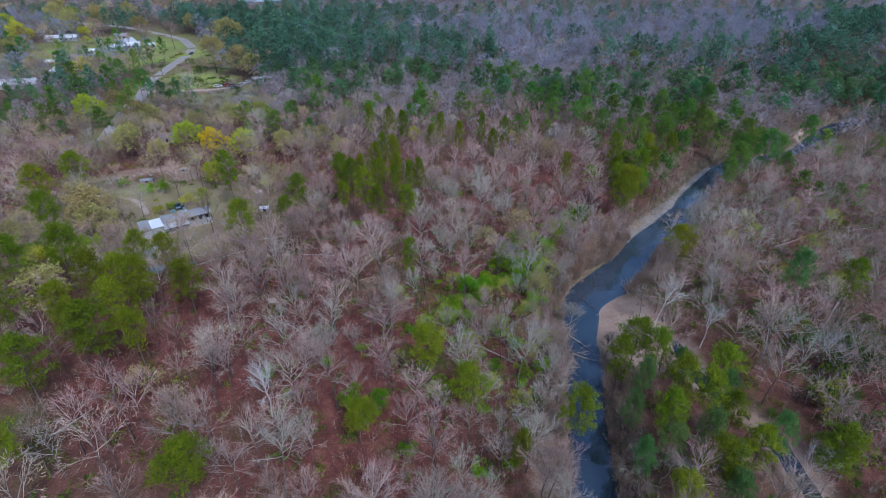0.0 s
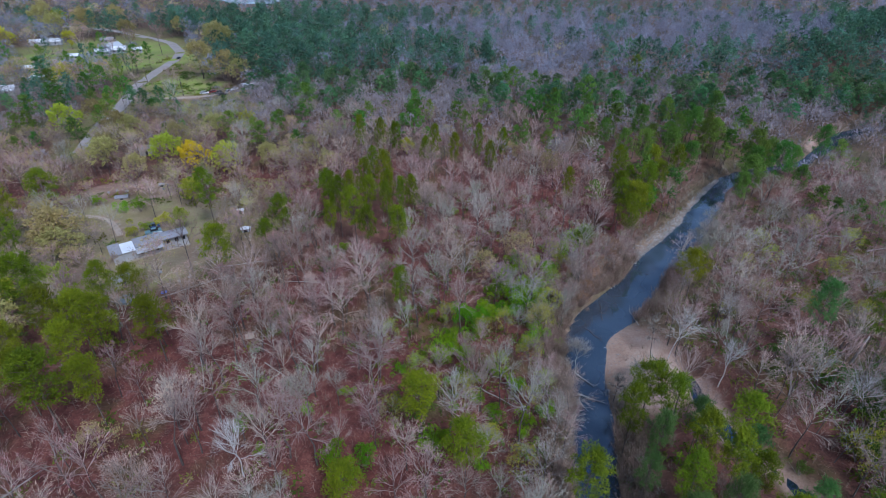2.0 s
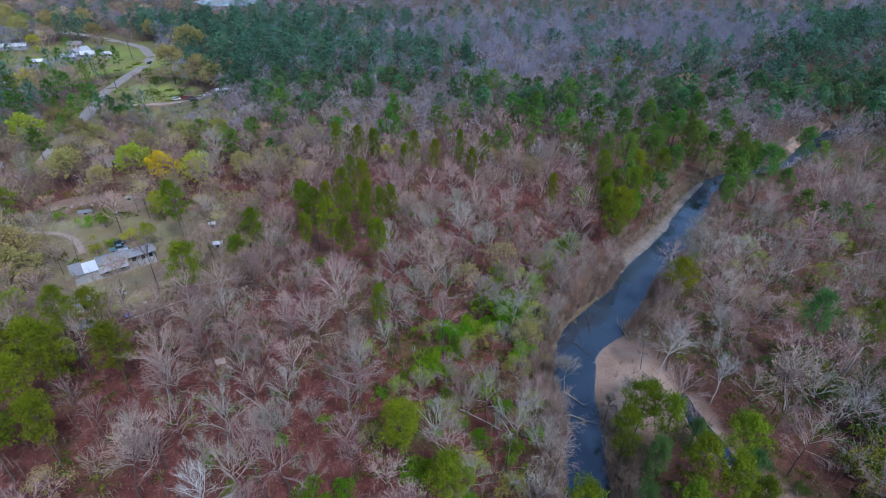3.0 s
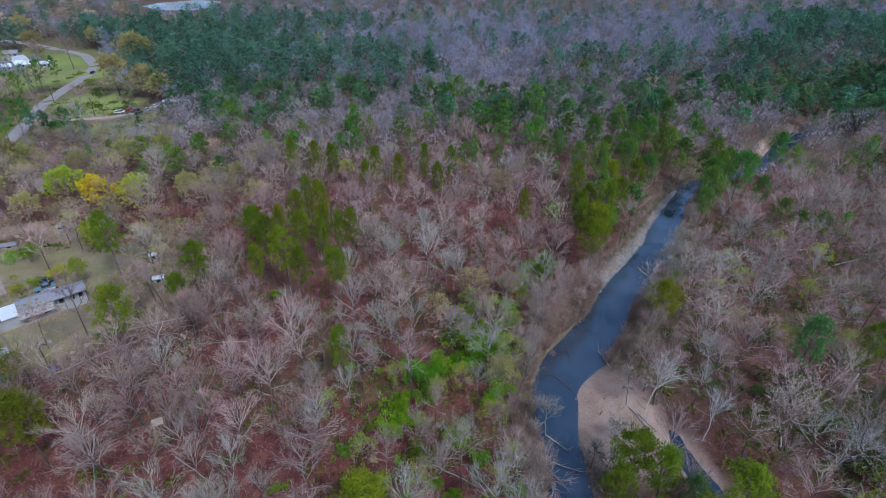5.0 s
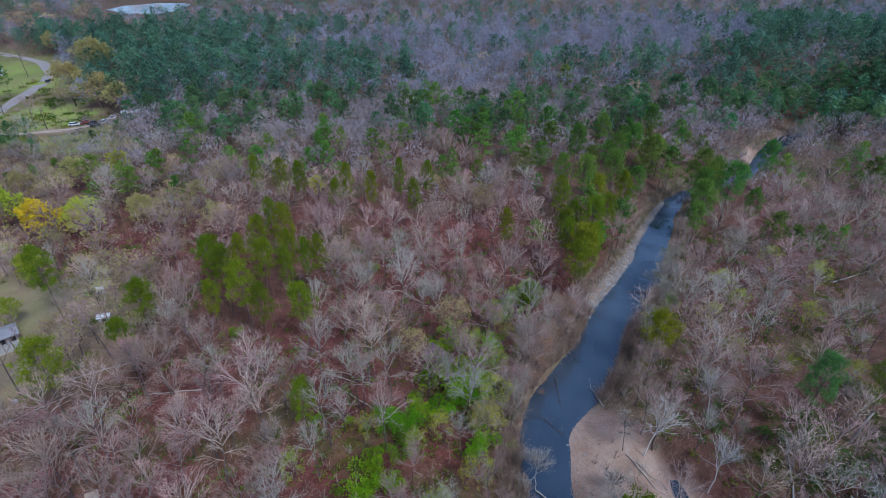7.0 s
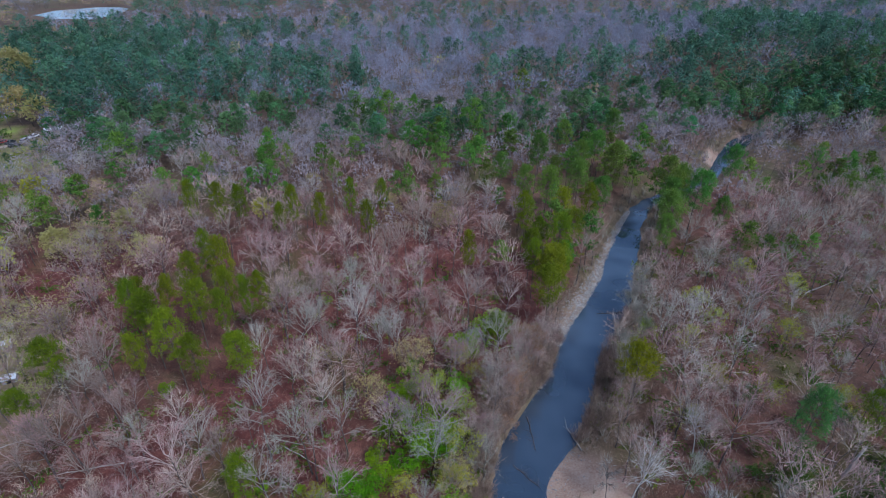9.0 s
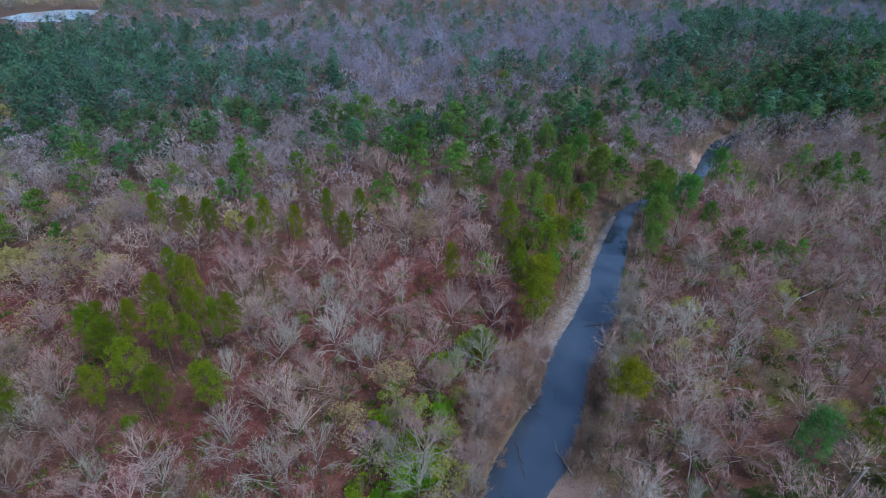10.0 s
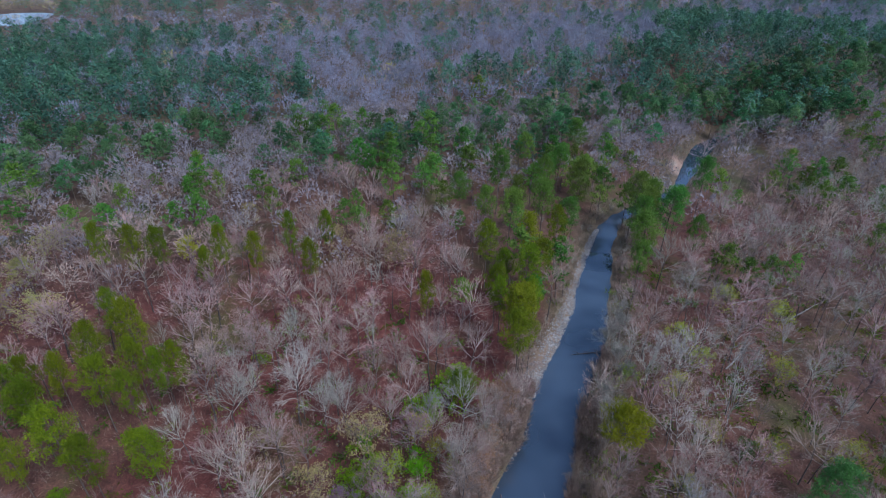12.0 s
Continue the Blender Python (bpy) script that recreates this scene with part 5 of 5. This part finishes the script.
for k in range(66):
    i = 5 + k % 16 if k < 24 else 9 + k % 5
    a, b = RIVER[i], RIVER[i + 1]
    c = a + rr.uniform(0, 1) * (b - a)
    d = unit((b - a)[:2])
    off = (c[2] + rr.uniform(-1.3, 0.8)) * (1 if k % 4 else -1)
    boulders.plant(c[0] - d[1] * off, c[1] + d[0] * off, rr.uniform(0.3, 0.7))


for x, y, w in ((32.6, 115.8, 0.6), (33.6, 114.8, 0.75), (32.2, 113.6, 0.45), (36.4, 123.6, 0.7), (38.4, 125.4, 0.6), (37.4, 121.8, 0.5), (35.2, 118.2, 0.5), (34.2, 111.2, 0.4)):
    boulders.plant(x, y, w, w * 1.6)


def snag(name, x, y, height, spread, mat, label, seed, turn=0.0, lean=0.0, level=0, category="tree"):
    """A dead or white-barked tree standing alone."""
    shapes = grow_bare(seed, height, spread, level)
    ob = empty(name, spot(x, y, turn, 1.0, 1.0, lean), label, category)
    for n, (v, t) in zip(LEAFED, shapes):
        child = new(n, mesh_of(n, v, t, [PALE_TWIG if n == "crown" else mat]))
        child.parent = ob
    return ob


snag("sycamore", 52.6, 105.5, 14, 4.2, WHITE_BARK, "white-barked sycamore leaning over the sand bar", 611, 40, 8)
snag("sycamore", 60, 96.5, 11, 5.0, WHITE_BARK, "white-limbed sycamore beside the side channel", 612, 100, 5)
snag("sycamore", 68, 111, 11, 4.5, WHITE_BARK, "white-limbed sycamore among brown brush", 613, 200, 6)
snag("sycamore", 82, 86, 11, 5.0, WHITE_BARK, "white-limbed forked sycamore over green brush", 614, 300, 10)
snag("sycamore", 64, 62, 9, 5.0, WHITE_BARK, "crooked white sycamore at the side channel", 615, 60, 12)
snag("sycamore", -32, 71, 14, 4.5, WHITE_BARK, "white-barked bare tree on red leaf litter", 616, 20, 4)
snag("sycamore", 42, 147, 9, 4.0, BARK, "lone bare tree with fanned branches on the bank", 617, 20, 2)
for x, y, h, s in ((31, 101.5, 9, 3.4), (34, 60, 9, 4.5), (38, 60, 8, 4.0), (79, 152.5, 7, 4.0), (84, 159.5, 7, 4.0), (66, 132, 8, 3.6), (70, 137.5, 7, 3.6), (45, 135, 8, 4.4), (76, 147, 6.5, 3.6), (82, 155.5, 8, 4.2), (74, 143, 7, 4.0)):
    snag("bare_tree", x, y, h, s, PALE_TWIG, "pale grey bare tree leaning over the water", int(700 + x), x * 30, 12)


for x, y, h in ((49.1, 107, 9), (37.0, 93.5, 8), (38.6, 91, 7), (43.5, 99, 5)):
    snag("bare_tree", x, y, h, 1.3, TRUNK, "slim dark leafless tree on the sand bar", int(740 + x), x * 40, 4, 1)


def log(name, x0, y0, x1, y1, radius, mat, label, lift=0.12, branches=4, seed=0):
    """A fallen trunk with a few broken limbs."""
    r = np.random.default_rng(900 + seed)
    n = 7
    xs, ys = np.linspace(x0, x1, n), np.linspace(y0, y1, n)
    z = np.maximum(ground(xs, ys), 0) + lift + radius * 0.6
    z = np.maximum(z, np.linspace(z[0], z[-1], n) - 0.1)
    pts = np.column_stack([xs, ys, z]) + r.normal(size=(n, 3)) * (0.08, 0.08, 0.02)
    ob = empty(name, pose(x0, y0, 0), label, "log", "fallen logs")
    v, t = tube(pts - (x0, y0, 0), radius * np.linspace(1, 0.4, n), 6)
    child = new("stem", mesh_of("stem", v, t, [mat]))
    child.parent = ob
    way = unit(pts[-1] - pts[0])
    for k in range(branches):
        p = pts[2 + k % (n - 2)] - (x0, y0, 0)
        d = unit(way * 0.7 + np.array([*r.normal(size=2) * 0.7, 0.5]))
        length = r.uniform(0.8, 2.2)
        v, t = tube(np.array([p, p + d * length * 0.5, p + d * length + (0, 0, -0.1)]), (radius * 0.4, radius * 0.28, radius * 0.1), 4)
        limb = new("limb", mesh_of("limb", v, t, [mat]))
        limb.parent = ob
    return ob


GREY_LOG, PALE_LOG = "grey weathered fallen trunk on the forest floor", "bleached driftwood trunk by the creek"
for i, (x0, y0, x1, y1, rad) in enumerate([(-72, 57, -64, 70, 0.2), (-49, 67.5, -43, 67, 0.14), (-51, 103, -45, 89, 0.16), (-66, 118, -52, 129, 0.14), (-45, 136, -58, 131, 0.13), (-30, 128, -40, 127, 0.14), (-12, 100, -20, 104, 0.15), (8, 95, 16, 90, 0.15),
                                           (72, 92, 80, 104, 0.18), (86, 110, 92, 104, 0.15), (-4, 128, 4, 121, 0.12), (-36, 98, -28, 92, 0.13), (100, 140, 112, 146, 0.16), (95, 150, 104, 158, 0.14), (118, 160, 132, 158, 0.2), (128, 150, 140, 153, 0.2), (60, 118, 66, 112, 0.14)]):
    log("fallen_log", x0, y0, x1, y1, rad, DEADWOOD, GREY_LOG, seed=i)
for i, (x0, y0, x1, y1, rad) in enumerate([(49.5, 106, 51.6, 97.8, 0.16), (50.5, 104, 53, 98.5, 0.11), (31, 101.7, 33.8, 97.7, 0.16), (50, 118, 49.6, 124, 0.12), (30, 95.5, 35, 93, 0.16), (24.5, 96, 29.5, 92, 0.2), (25, 93, 31, 95.5, 0.14), (24, 90, 30, 94, 0.14), (26, 98, 30.5, 92, 0.12), (27, 97, 25, 89, 0.1), (23.5, 94, 29, 96, 0.12),
                                           (45, 104, 42, 99, 0.1)]):
    log("driftwood", x0, y0, x1, y1, rad, DEADWOOD, PALE_LOG, seed=40 + i, branches=5)


jam = np.random.default_rng(77)
for i in range(16):
    x, y = 27.0 + jam.normal() * 1.8, 94.5 + jam.normal() * 3.2
    a, length = jam.uniform(0, 6.28), jam.uniform(1.2, 3.0)
    log("driftwood", x - math.cos(a) * length, y - math.sin(a) * length, x + math.cos(a) * length, y + math.sin(a) * length, jam.uniform(0.06, 0.13), DEADWOOD, "grey branch piled in a driftwood jam", seed=120 + i, branches=3, lift=0.1 + 0.06 * (i % 5))
for i, (x0, y0, x1, y1, rad) in enumerate([(81, 155, 72.5, 156.5, 0.14), (80, 153, 74, 153, 0.1), (42.9, 128.3, 41.9, 120.9, 0.12), (36.5, 118, 39.5, 113, 0.1)]):
    log("sunken_branch", x0, y0, x1, y1, rad, POLE_WOOD, "dark wet branch lying in the creek", seed=70 + i, branches=12, lift=0.0)


# a broken pale trunk in the brush, and a board on stakes in the wood
dead = empty("dead_tree", spot(90.8, 101.4, 20, 1.0, 1.0, 6), "bleached broken-off dead trunk in green brush", "tree")
v, t = tube(np.array([(0, 0, -0.4), (0.15, 0, 2.5), (0.1, 0.1, 5.5), (0.3, 0.1, 8.2)]), (0.3, 0.26, 0.22, 0.17), 8)
stem = new("trunk", mesh_of("trunk", v, t, [DEADWOOD]))
stem.parent = dead
for k in range(3):
    v, t = tube(np.array([(0.1, 0.05, 3.2 + 1.6 * k), (0.1 + 0.5 * math.cos(2.2 * k), 0.5 * math.sin(2.2 * k), 3.7 + 1.6 * k)]), (0.08, 0.03), 5)
    stub = new("stub", mesh_of("stub", v, t, [DEADWOOD]))
    stub.parent = dead
board = empty("board", spot(-41.1, 105.2, 25), "tan plywood board leaning on stakes over leaf litter", "board")
part("panel", box(-0.95, -0.7, -0.02, 0.95, 0.7, 0.02, 0.008), DIRT, board).matrix_basis = pose(0, 0, 0.75, 24, 6, 0)
for x, y, h in ((-0.8, -0.55, 0.46), (0.8, -0.55, 0.3), (-0.8, 0.55, 0.92), (0.8, 0.55, 0.8)):
    part("stake", box(x - 0.03, y - 0.03, -0.2, x + 0.03, y + 0.03, h, 0.005), POLE_WOOD, board)


# ---- the house in the clearing ----
def block(name, parent, mat, x0, y0, z0, x1, y1, z1, bevel=0.02, label=""):
    return part(name, box(x0, y0, z0, x1, y1, z1, bevel), mat, parent, label)


def roof_sheet(name, parent, mat, x0, y0, z0, x1, y1, z1, thick=0.12, label=""):
    """A sloping sheet, z0 along its near edge (y0) and z1 along its far edge (y1)."""
    bm = bmesh.new()
    v = [bm.verts.new(p) for p in ((x0, y0, z0), (x1, y0, z0), (x1, y1, z1), (x0, y1, z1), (x0, y0, z0 + thick), (x1, y0, z0 + thick), (x1, y1, z1 + thick), (x0, y1, z1 + thick))]
    for f in ((3, 2, 1, 0), (4, 5, 6, 7), (0, 1, 5, 4), (1, 2, 6, 5), (2, 3, 7, 6), (3, 0, 4, 7)):
        bm.faces.new([v[i] for i in f])
    return part(name, bm, mat, parent, label)


def window(parent, x, y, z, w, h, facing=-1):
    win = block("window", parent, WHITE_WALL, x - w / 2 - 0.07, y + facing * 0.05, z - 0.07, x + w / 2 + 0.07, y + facing * 0.001, z + h + 0.07, 0)
    block("pane", win, GLASS_DARK, x - w / 2, y + facing * 0.062, z, x + w / 2, y + facing * 0.03, z + h, 0)


def level_at(points):
    return float(np.mean([ground(x, y) for x, y in points]))


hz = level_at([(-84, 132), (-68.5, 143), (-76, 140)])
house = empty("house", pose(-84.2, 132.2, hz, 0, 0, 35.5), "long grey-roofed house with a white roof patch and open porch", "house")
block("foundation", house, TAN_WALL, 0.2, 0.3, -0.8, 19.0, 6.0, 0.25)
block("wall", house, WHITE_WALL, 0.3, 0.6, 0.25, 12.6, 6.4, 2.75)
block("porch_room", house, WHITE_WALL, 12.6, 2.6, 0.25, 19.0, 6.2, 2.7)
roof_sheet("roof", house, GREY_ROOF, 5.8, 1.2, 2.95, 12.9, 4.6, 3.75)
roof_sheet("roof_back", house, GREY_ROOF, 5.8, 7.0, 2.95, 12.9, 4.6, 3.75)
roof_sheet("white_roof", house, WHITE_ROOF, 2.6, 0.2, 2.78, 5.8, 5.6, 3.05, label="white sheet metal roof")
roof_sheet("low_roof", house, GREY_ROOF, -0.2, 0.2, 2.7, 2.6, 6.6, 3.0)
roof_sheet("lean_to", house, WEATHERED_ROOF, 5.6, -1.1, 2.2, 12.3, 1.2, 2.75, 0.06, "pale weathered lean-to roof")
roof_sheet("porch_roof", house, GREY_ROOF, 12.9, 1.4, 2.85, 19.4, 4.2, 3.3)
roof_sheet("porch_roof_back", house, GREY_ROOF, 12.9, 6.5, 2.8, 19.4, 4.2, 3.3)
block("deck", house, TAN_WALL, 12.7, 0.4, 0.0, 19.0, 2.6, 0.28)
for k in range(5):
    block("post", house, PINE_BARK, 12.9 + 1.5 * k, 0.45, 0.28, 13.02 + 1.5 * k, 0.57, 2.85, 0)
    if k < 4:
        block("screen", house, WHITE_WALL, 13.1 + 1.5 * k, 0.48, 0.35, 14.3 + 1.5 * k, 0.54, 1.25, 0)
for x in (7.2, 9.0, 10.8):
    window(house, x, 0.6, 1.0, 0.9, 1.1)
for x in (14.0, 16.2, 18.0):
    window(house, x, 2.6, 1.0, 0.9, 1.1)
block("chimney", house, TAN_WALL, 11.2, 4.4, 3.3, 11.7, 4.9, 4.4)


def car(x, y, turn, paint, label, truck=False):
    """A parked car: body, cabin, glass and wheels."""
    ob = empty("car", pose(x, y, float(ground(x, y)) + 0.03, 0, 0, turn), label, "car", "parked cars")
    bm = box(-2.2, -0.88, 0.32, 2.2, 0.88, 0.95, 0.12)
    part("body", bm, PAINTS[paint], ob)
    bm = bmesh.new()
    back, front = (-0.4, 0.9) if truck else (-1.6, 0.9)
    low = [(back - 0.35, 0.8), (front + 0.5, 0.8)]
    v = [bm.verts.new((px, s * w, z)) for z, w, xs in ((0.93, 0.82, (low[0][0], low[1][0])), (1.48, 0.66, (back, front))) for px in xs for s in (-1, 1)]
    for f in ((0, 1, 3, 2), (4, 6, 7, 5), (0, 2, 6, 4), (1, 5, 7, 3), (0, 4, 5, 1), (2, 3, 7, 6)):
        bm.faces.new([v[i] for i in f])
    bmesh.ops.bevel(bm, geom=list(bm.edges), offset=0.05, segments=1, affect="EDGES")
    cabin = part("cabin", bm, GLASS_DARK, ob)
    part("roof", box(back + 0.02, -0.62, 1.45, front - 0.02, 0.62, 1.52, 0.03), PAINTS[paint], cabin)
    for px in (-1.4, 1.4):
        for py in (-0.82, 0.82):
            bm = bmesh.new()
            bmesh.ops.create_cone(bm, cap_ends=True, segments=14, radius1=0.33, radius2=0.33, depth=0.22, matrix=Matrix.Translation((px, py, 0.33)) @ Matrix.Rotation(radians(90), 4, "X"))
            part("wheel", bm, RUBBER, ob)
    return ob


for x, y, a, p, l, k in [(-82.2, 150.2, 30, "teal", "teal pickup parked behind the house", True), (-79.4, 148.2, 30, "silver", "silver sedan parked behind the house", False), (-83.8, 153.0, 25, "blue", "dark blue car parked on the grass", False),
                         (-124, 302, 10, "white", "white car beside the field", False), (-120.6, 305, 60, "red", "red car in a row of parked vehicles", False), (-117, 303.2, 70, "black", "black pickup in a row of parked vehicles", True),
                         (-113.8, 299, 20, "black", "black car in the dirt yard", False), (-112, 304, 80, "silver", "silver car in the dirt yard", False), (-110.5, 309, 60, "white", "white pickup in the dirt yard", True), (-172, 386, 95, "black", "dark car on the road's edge", False)]:
    car(x, y, a, p, l, k)


def shed(name, x, y, turn, w, d, h, wall, roof, label, category="shed"):
    ob = empty(name, pose(x, y, level_at([(x, y)]), 0, 0, turn), label, category)
    block("wall", ob, wall, -w / 2, -d / 2, -0.4, w / 2, d / 2, h)
    roof_sheet("roof", ob, roof, -w / 2 - 0.2, -d / 2 - 0.2, h, w / 2 + 0.2, 0, h + 0.28 * d)
    roof_sheet("roof_back", ob, roof, -w / 2 - 0.2, d / 2 + 0.2, h, w / 2 + 0.2, 0, h + 0.28 * d)
    block("door", ob, GLASS_DARK, -0.45, -d / 2 - 0.03, 0.05, 0.45, -d / 2 - 0.002, min(2.0, h - 0.15), 0)
    return ob


shed("shed", -60.6, 162, 20, 1.7, 1.4, 1.2, WHITE_WALL, WHITE_ROOF, "small white shed among bare trees")
shed("shed", -55.6, 151, 10, 2.4, 1.6, 1.0, WHITE_WALL, WHITE_ROOF, "low white shed on brown litter")
shed("shed", -77.5, 123.5, 40, 3.6, 3.0, 2.0, TAN_WALL, GREY_ROOF, "grey shed under the pines")
shed("shed", -102, 172, 15, 3.6, 2.0, 0.6, TAN_WALL, GREY_ROOF, "low heap of weathered sheet metal in the dirt clearing")
shed("shed", -93, 181, 15, 1.5, 1.2, 0.7, TAN_WALL, WEATHERED_ROOF, "small pale coop in the dirt clearing")
shed("shed", -112, 212, 15, 5.0, 4.0, 2.6, TAN_WALL, GREY_ROOF, "brown shed among bare trees")
tarp = box(-0.7, -0.5, 0, 0.7, 0.5, 0.3, 0.12)
tagged(part("tarp", tarp, TARP_BLUE, None), "blue tarpaulin over a heap in the yard", "tarp").matrix_basis = spot(-66.2, 120.4, 30)
pool = empty("wading_pool", spot(-73.5, 117, 0), "small blue wading pool under the pines", "pool")
bm = bmesh.new()
bmesh.ops.create_cone(bm, cap_ends=True, segments=24, radius1=1.8, radius2=1.9, depth=0.6, matrix=Matrix.Translation((0, 0, 0.3)))
part("wall", bm, PAINTS["teal"], pool)
rnd = np.random.default_rng(88)
for k in range(10):
    x, y = (-98 + rnd.normal() * 7, 179 + rnd.normal() * 3) if k < 6 else (-70 + rnd.normal() * 4, 128 + rnd.normal() * 5)
    w = rnd.uniform(0.3, 0.6)
    bm = box(-w, -w * 0.7, -0.05, w, w * 0.7, rnd.uniform(0.3, 0.7), 0.08)
    tagged(part("crate", bm, (TAN_WALL, WHITE_WALL, WEATHERED_ROOF)[k % 3], None), "pale crate lying on the ground in the yard", "crate", "yard clutter").matrix_basis = spot(x, y, rnd.uniform(0, 360))


# ---- the far hamlet along the road ----
def cottage(x, y, turn, w, d, h, wall, roof, label, ridge=0.3):
    ob = empty("house", pose(x, y, level_at([(x, y)]), 0, 0, turn), label, "house", "far houses")
    block("wall", ob, wall, -w / 2, -d / 2, -0.5, w / 2, d / 2, h)
    roof_sheet("roof", ob, roof, -w / 2 - 0.3, -d / 2 - 0.4, h, w / 2 + 0.3, 0, h + ridge * d)
    roof_sheet("roof_back", ob, roof, -w / 2 - 0.3, d / 2 + 0.4, h, w / 2 + 0.3, 0, h + ridge * d)
    for k in range(3):
        window(ob, (k - 1) * w * 0.32, -d / 2, 1.0, 1.1, 1.2)
    block("door", ob, TAN_WALL, w * 0.12, -d / 2 - 0.04, 0.1, w * 0.12 + 0.95, -d / 2 - 0.003, 2.1, 0)
    return ob


for x, y, a, w, d, wall, roof, l in [(-290, 436, 15, 26, 7, WHITE_WALL, WHITE_ROOF, "long white metal-roofed building across the field"), (-233, 420, 60, 13, 9, WHITE_WALL, PAINTS["silver"], "house with a blue-grey metal roof"), (-222, 408, 20, 11, 8, WHITE_WALL, WHITE_ROOF, "white house beside the road"),
                                     (-229, 400, 10, 12, 6, WHITE_WALL, WHITE_ROOF, "low white mobile home on grass"), (-210, 408, 30, 8, 5, WHITE_WALL, WHITE_ROOF, "small white outbuilding beside the house"), (-240, 384, 10, 9, 5, WHITE_WALL, WHITE_ROOF, "white shed on the grass"), (-231, 299, 12, 24, 9, TAN_WALL, WHITE_ROOF, "barn with a pale sheet metal roof"),
                                     (-233, 362, 25, 13, 9, TAN_WALL, GREY_ROOF, "low brown house among bare trees"), (-246, 350, 20, 7, 5, TAN_WALL, WHITE_ROOF, "small trailer beside the field"), (-250, 446, 5, 12, 7, TAN_WALL, GREY_ROOF, "brown house behind trees"), (-103, 312, 15, 9, 3, WHITE_WALL, WHITE_ROOF, "white camper trailer parked on grass"), (-95.5, 312, 15, 5, 3, WHITE_WALL, WHITE_ROOF, "small white camper trailer")]:
    cottage(x, y, a, 0.8 * w, 0.85 * d, 2.4, wall, roof, l)
tent = bmesh.new()
bmesh.ops.create_cone(tent, cap_ends=True, segments=4, radius1=4.2, radius2=0.2, depth=2.4, matrix=Matrix.Translation((0, 0, 1.2)))
tagged(part("tent", tent, WHITE_ROOF, None), "white peaked tent on the grass", "tent").matrix_basis = spot(-234, 336, 30)


def utility_pole(x, y, height, turn):
    ob = empty("utility_pole", spot(x, y, turn), "dark wooden utility pole with a crossarm", "pole", "utility poles")
    v, t = tube(np.array([(0, 0, -0.4), (0, 0, height / 2), (0, 0, height)]), (0.17, 0.14, 0.11), 8)
    pole = new("pole", mesh_of("pole", v, t, [POLE_WOOD]))
    pole.parent = ob
    block("crossarm", ob, POLE_WOOD, -1.1, 0.1, height - 0.9, 1.1, 0.22, height - 0.75, 0)
    return ob


for x, y, a in [(-64.5, 117.8, 10), (-152, 283, 30), (-163, 322, 30), (-133, 297, 20)]:
    utility_pole(x, y, 9.0, a)

# ---- the pond beyond the woods ----
pond_line = np.array([(-216, 668, 16), (-212, 682, 26), (-214, 706, 36), (-222, 730, 44), (-236, 752, 20)], float)
pond_level = float(ground(-222, 712)) + 0.5
# the pond's pale base colour has the bright sky's reflection painted in
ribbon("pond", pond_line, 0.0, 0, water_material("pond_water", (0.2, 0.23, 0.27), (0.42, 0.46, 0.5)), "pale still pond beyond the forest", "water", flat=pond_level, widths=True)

# rough growth over the fields by the road
r8 = np.random.default_rng(81)
weeds = np.column_stack([r8.uniform(-185, -100, 700), r8.uniform(262, 395, 700)])
open_ground = grown_zone(weeds[:, 0], weeds[:, 1])[0]
weeds = weeds[(open_ground > 0.5) & (np.abs(along(ROAD, weeds[:, 0], weeds[:, 1])[0]) > 4.5) & (np.abs(along(DRIVE, weeds[:, 0], weeds[:, 1])[0]) > 3)]
half_way = len(weeds) * 2 // 3
mass("field_weeds", [(grow_tangle(470 + i, 40, 0.55, 0.2),) for i in range(4)], (OLIVE_MASS,), table(weeds[half_way:], r8.uniform(1.0, 3.2, len(weeds) - half_way), r8), "rough olive weeds and brambles in the field", "brush")
mass("field_brush", shrub_shapes, (BRUSH_MASS,), table(weeds[:half_way], r8.uniform(0.3, 0.9, half_way), r8), "dry brown scrub in the field", "brush")
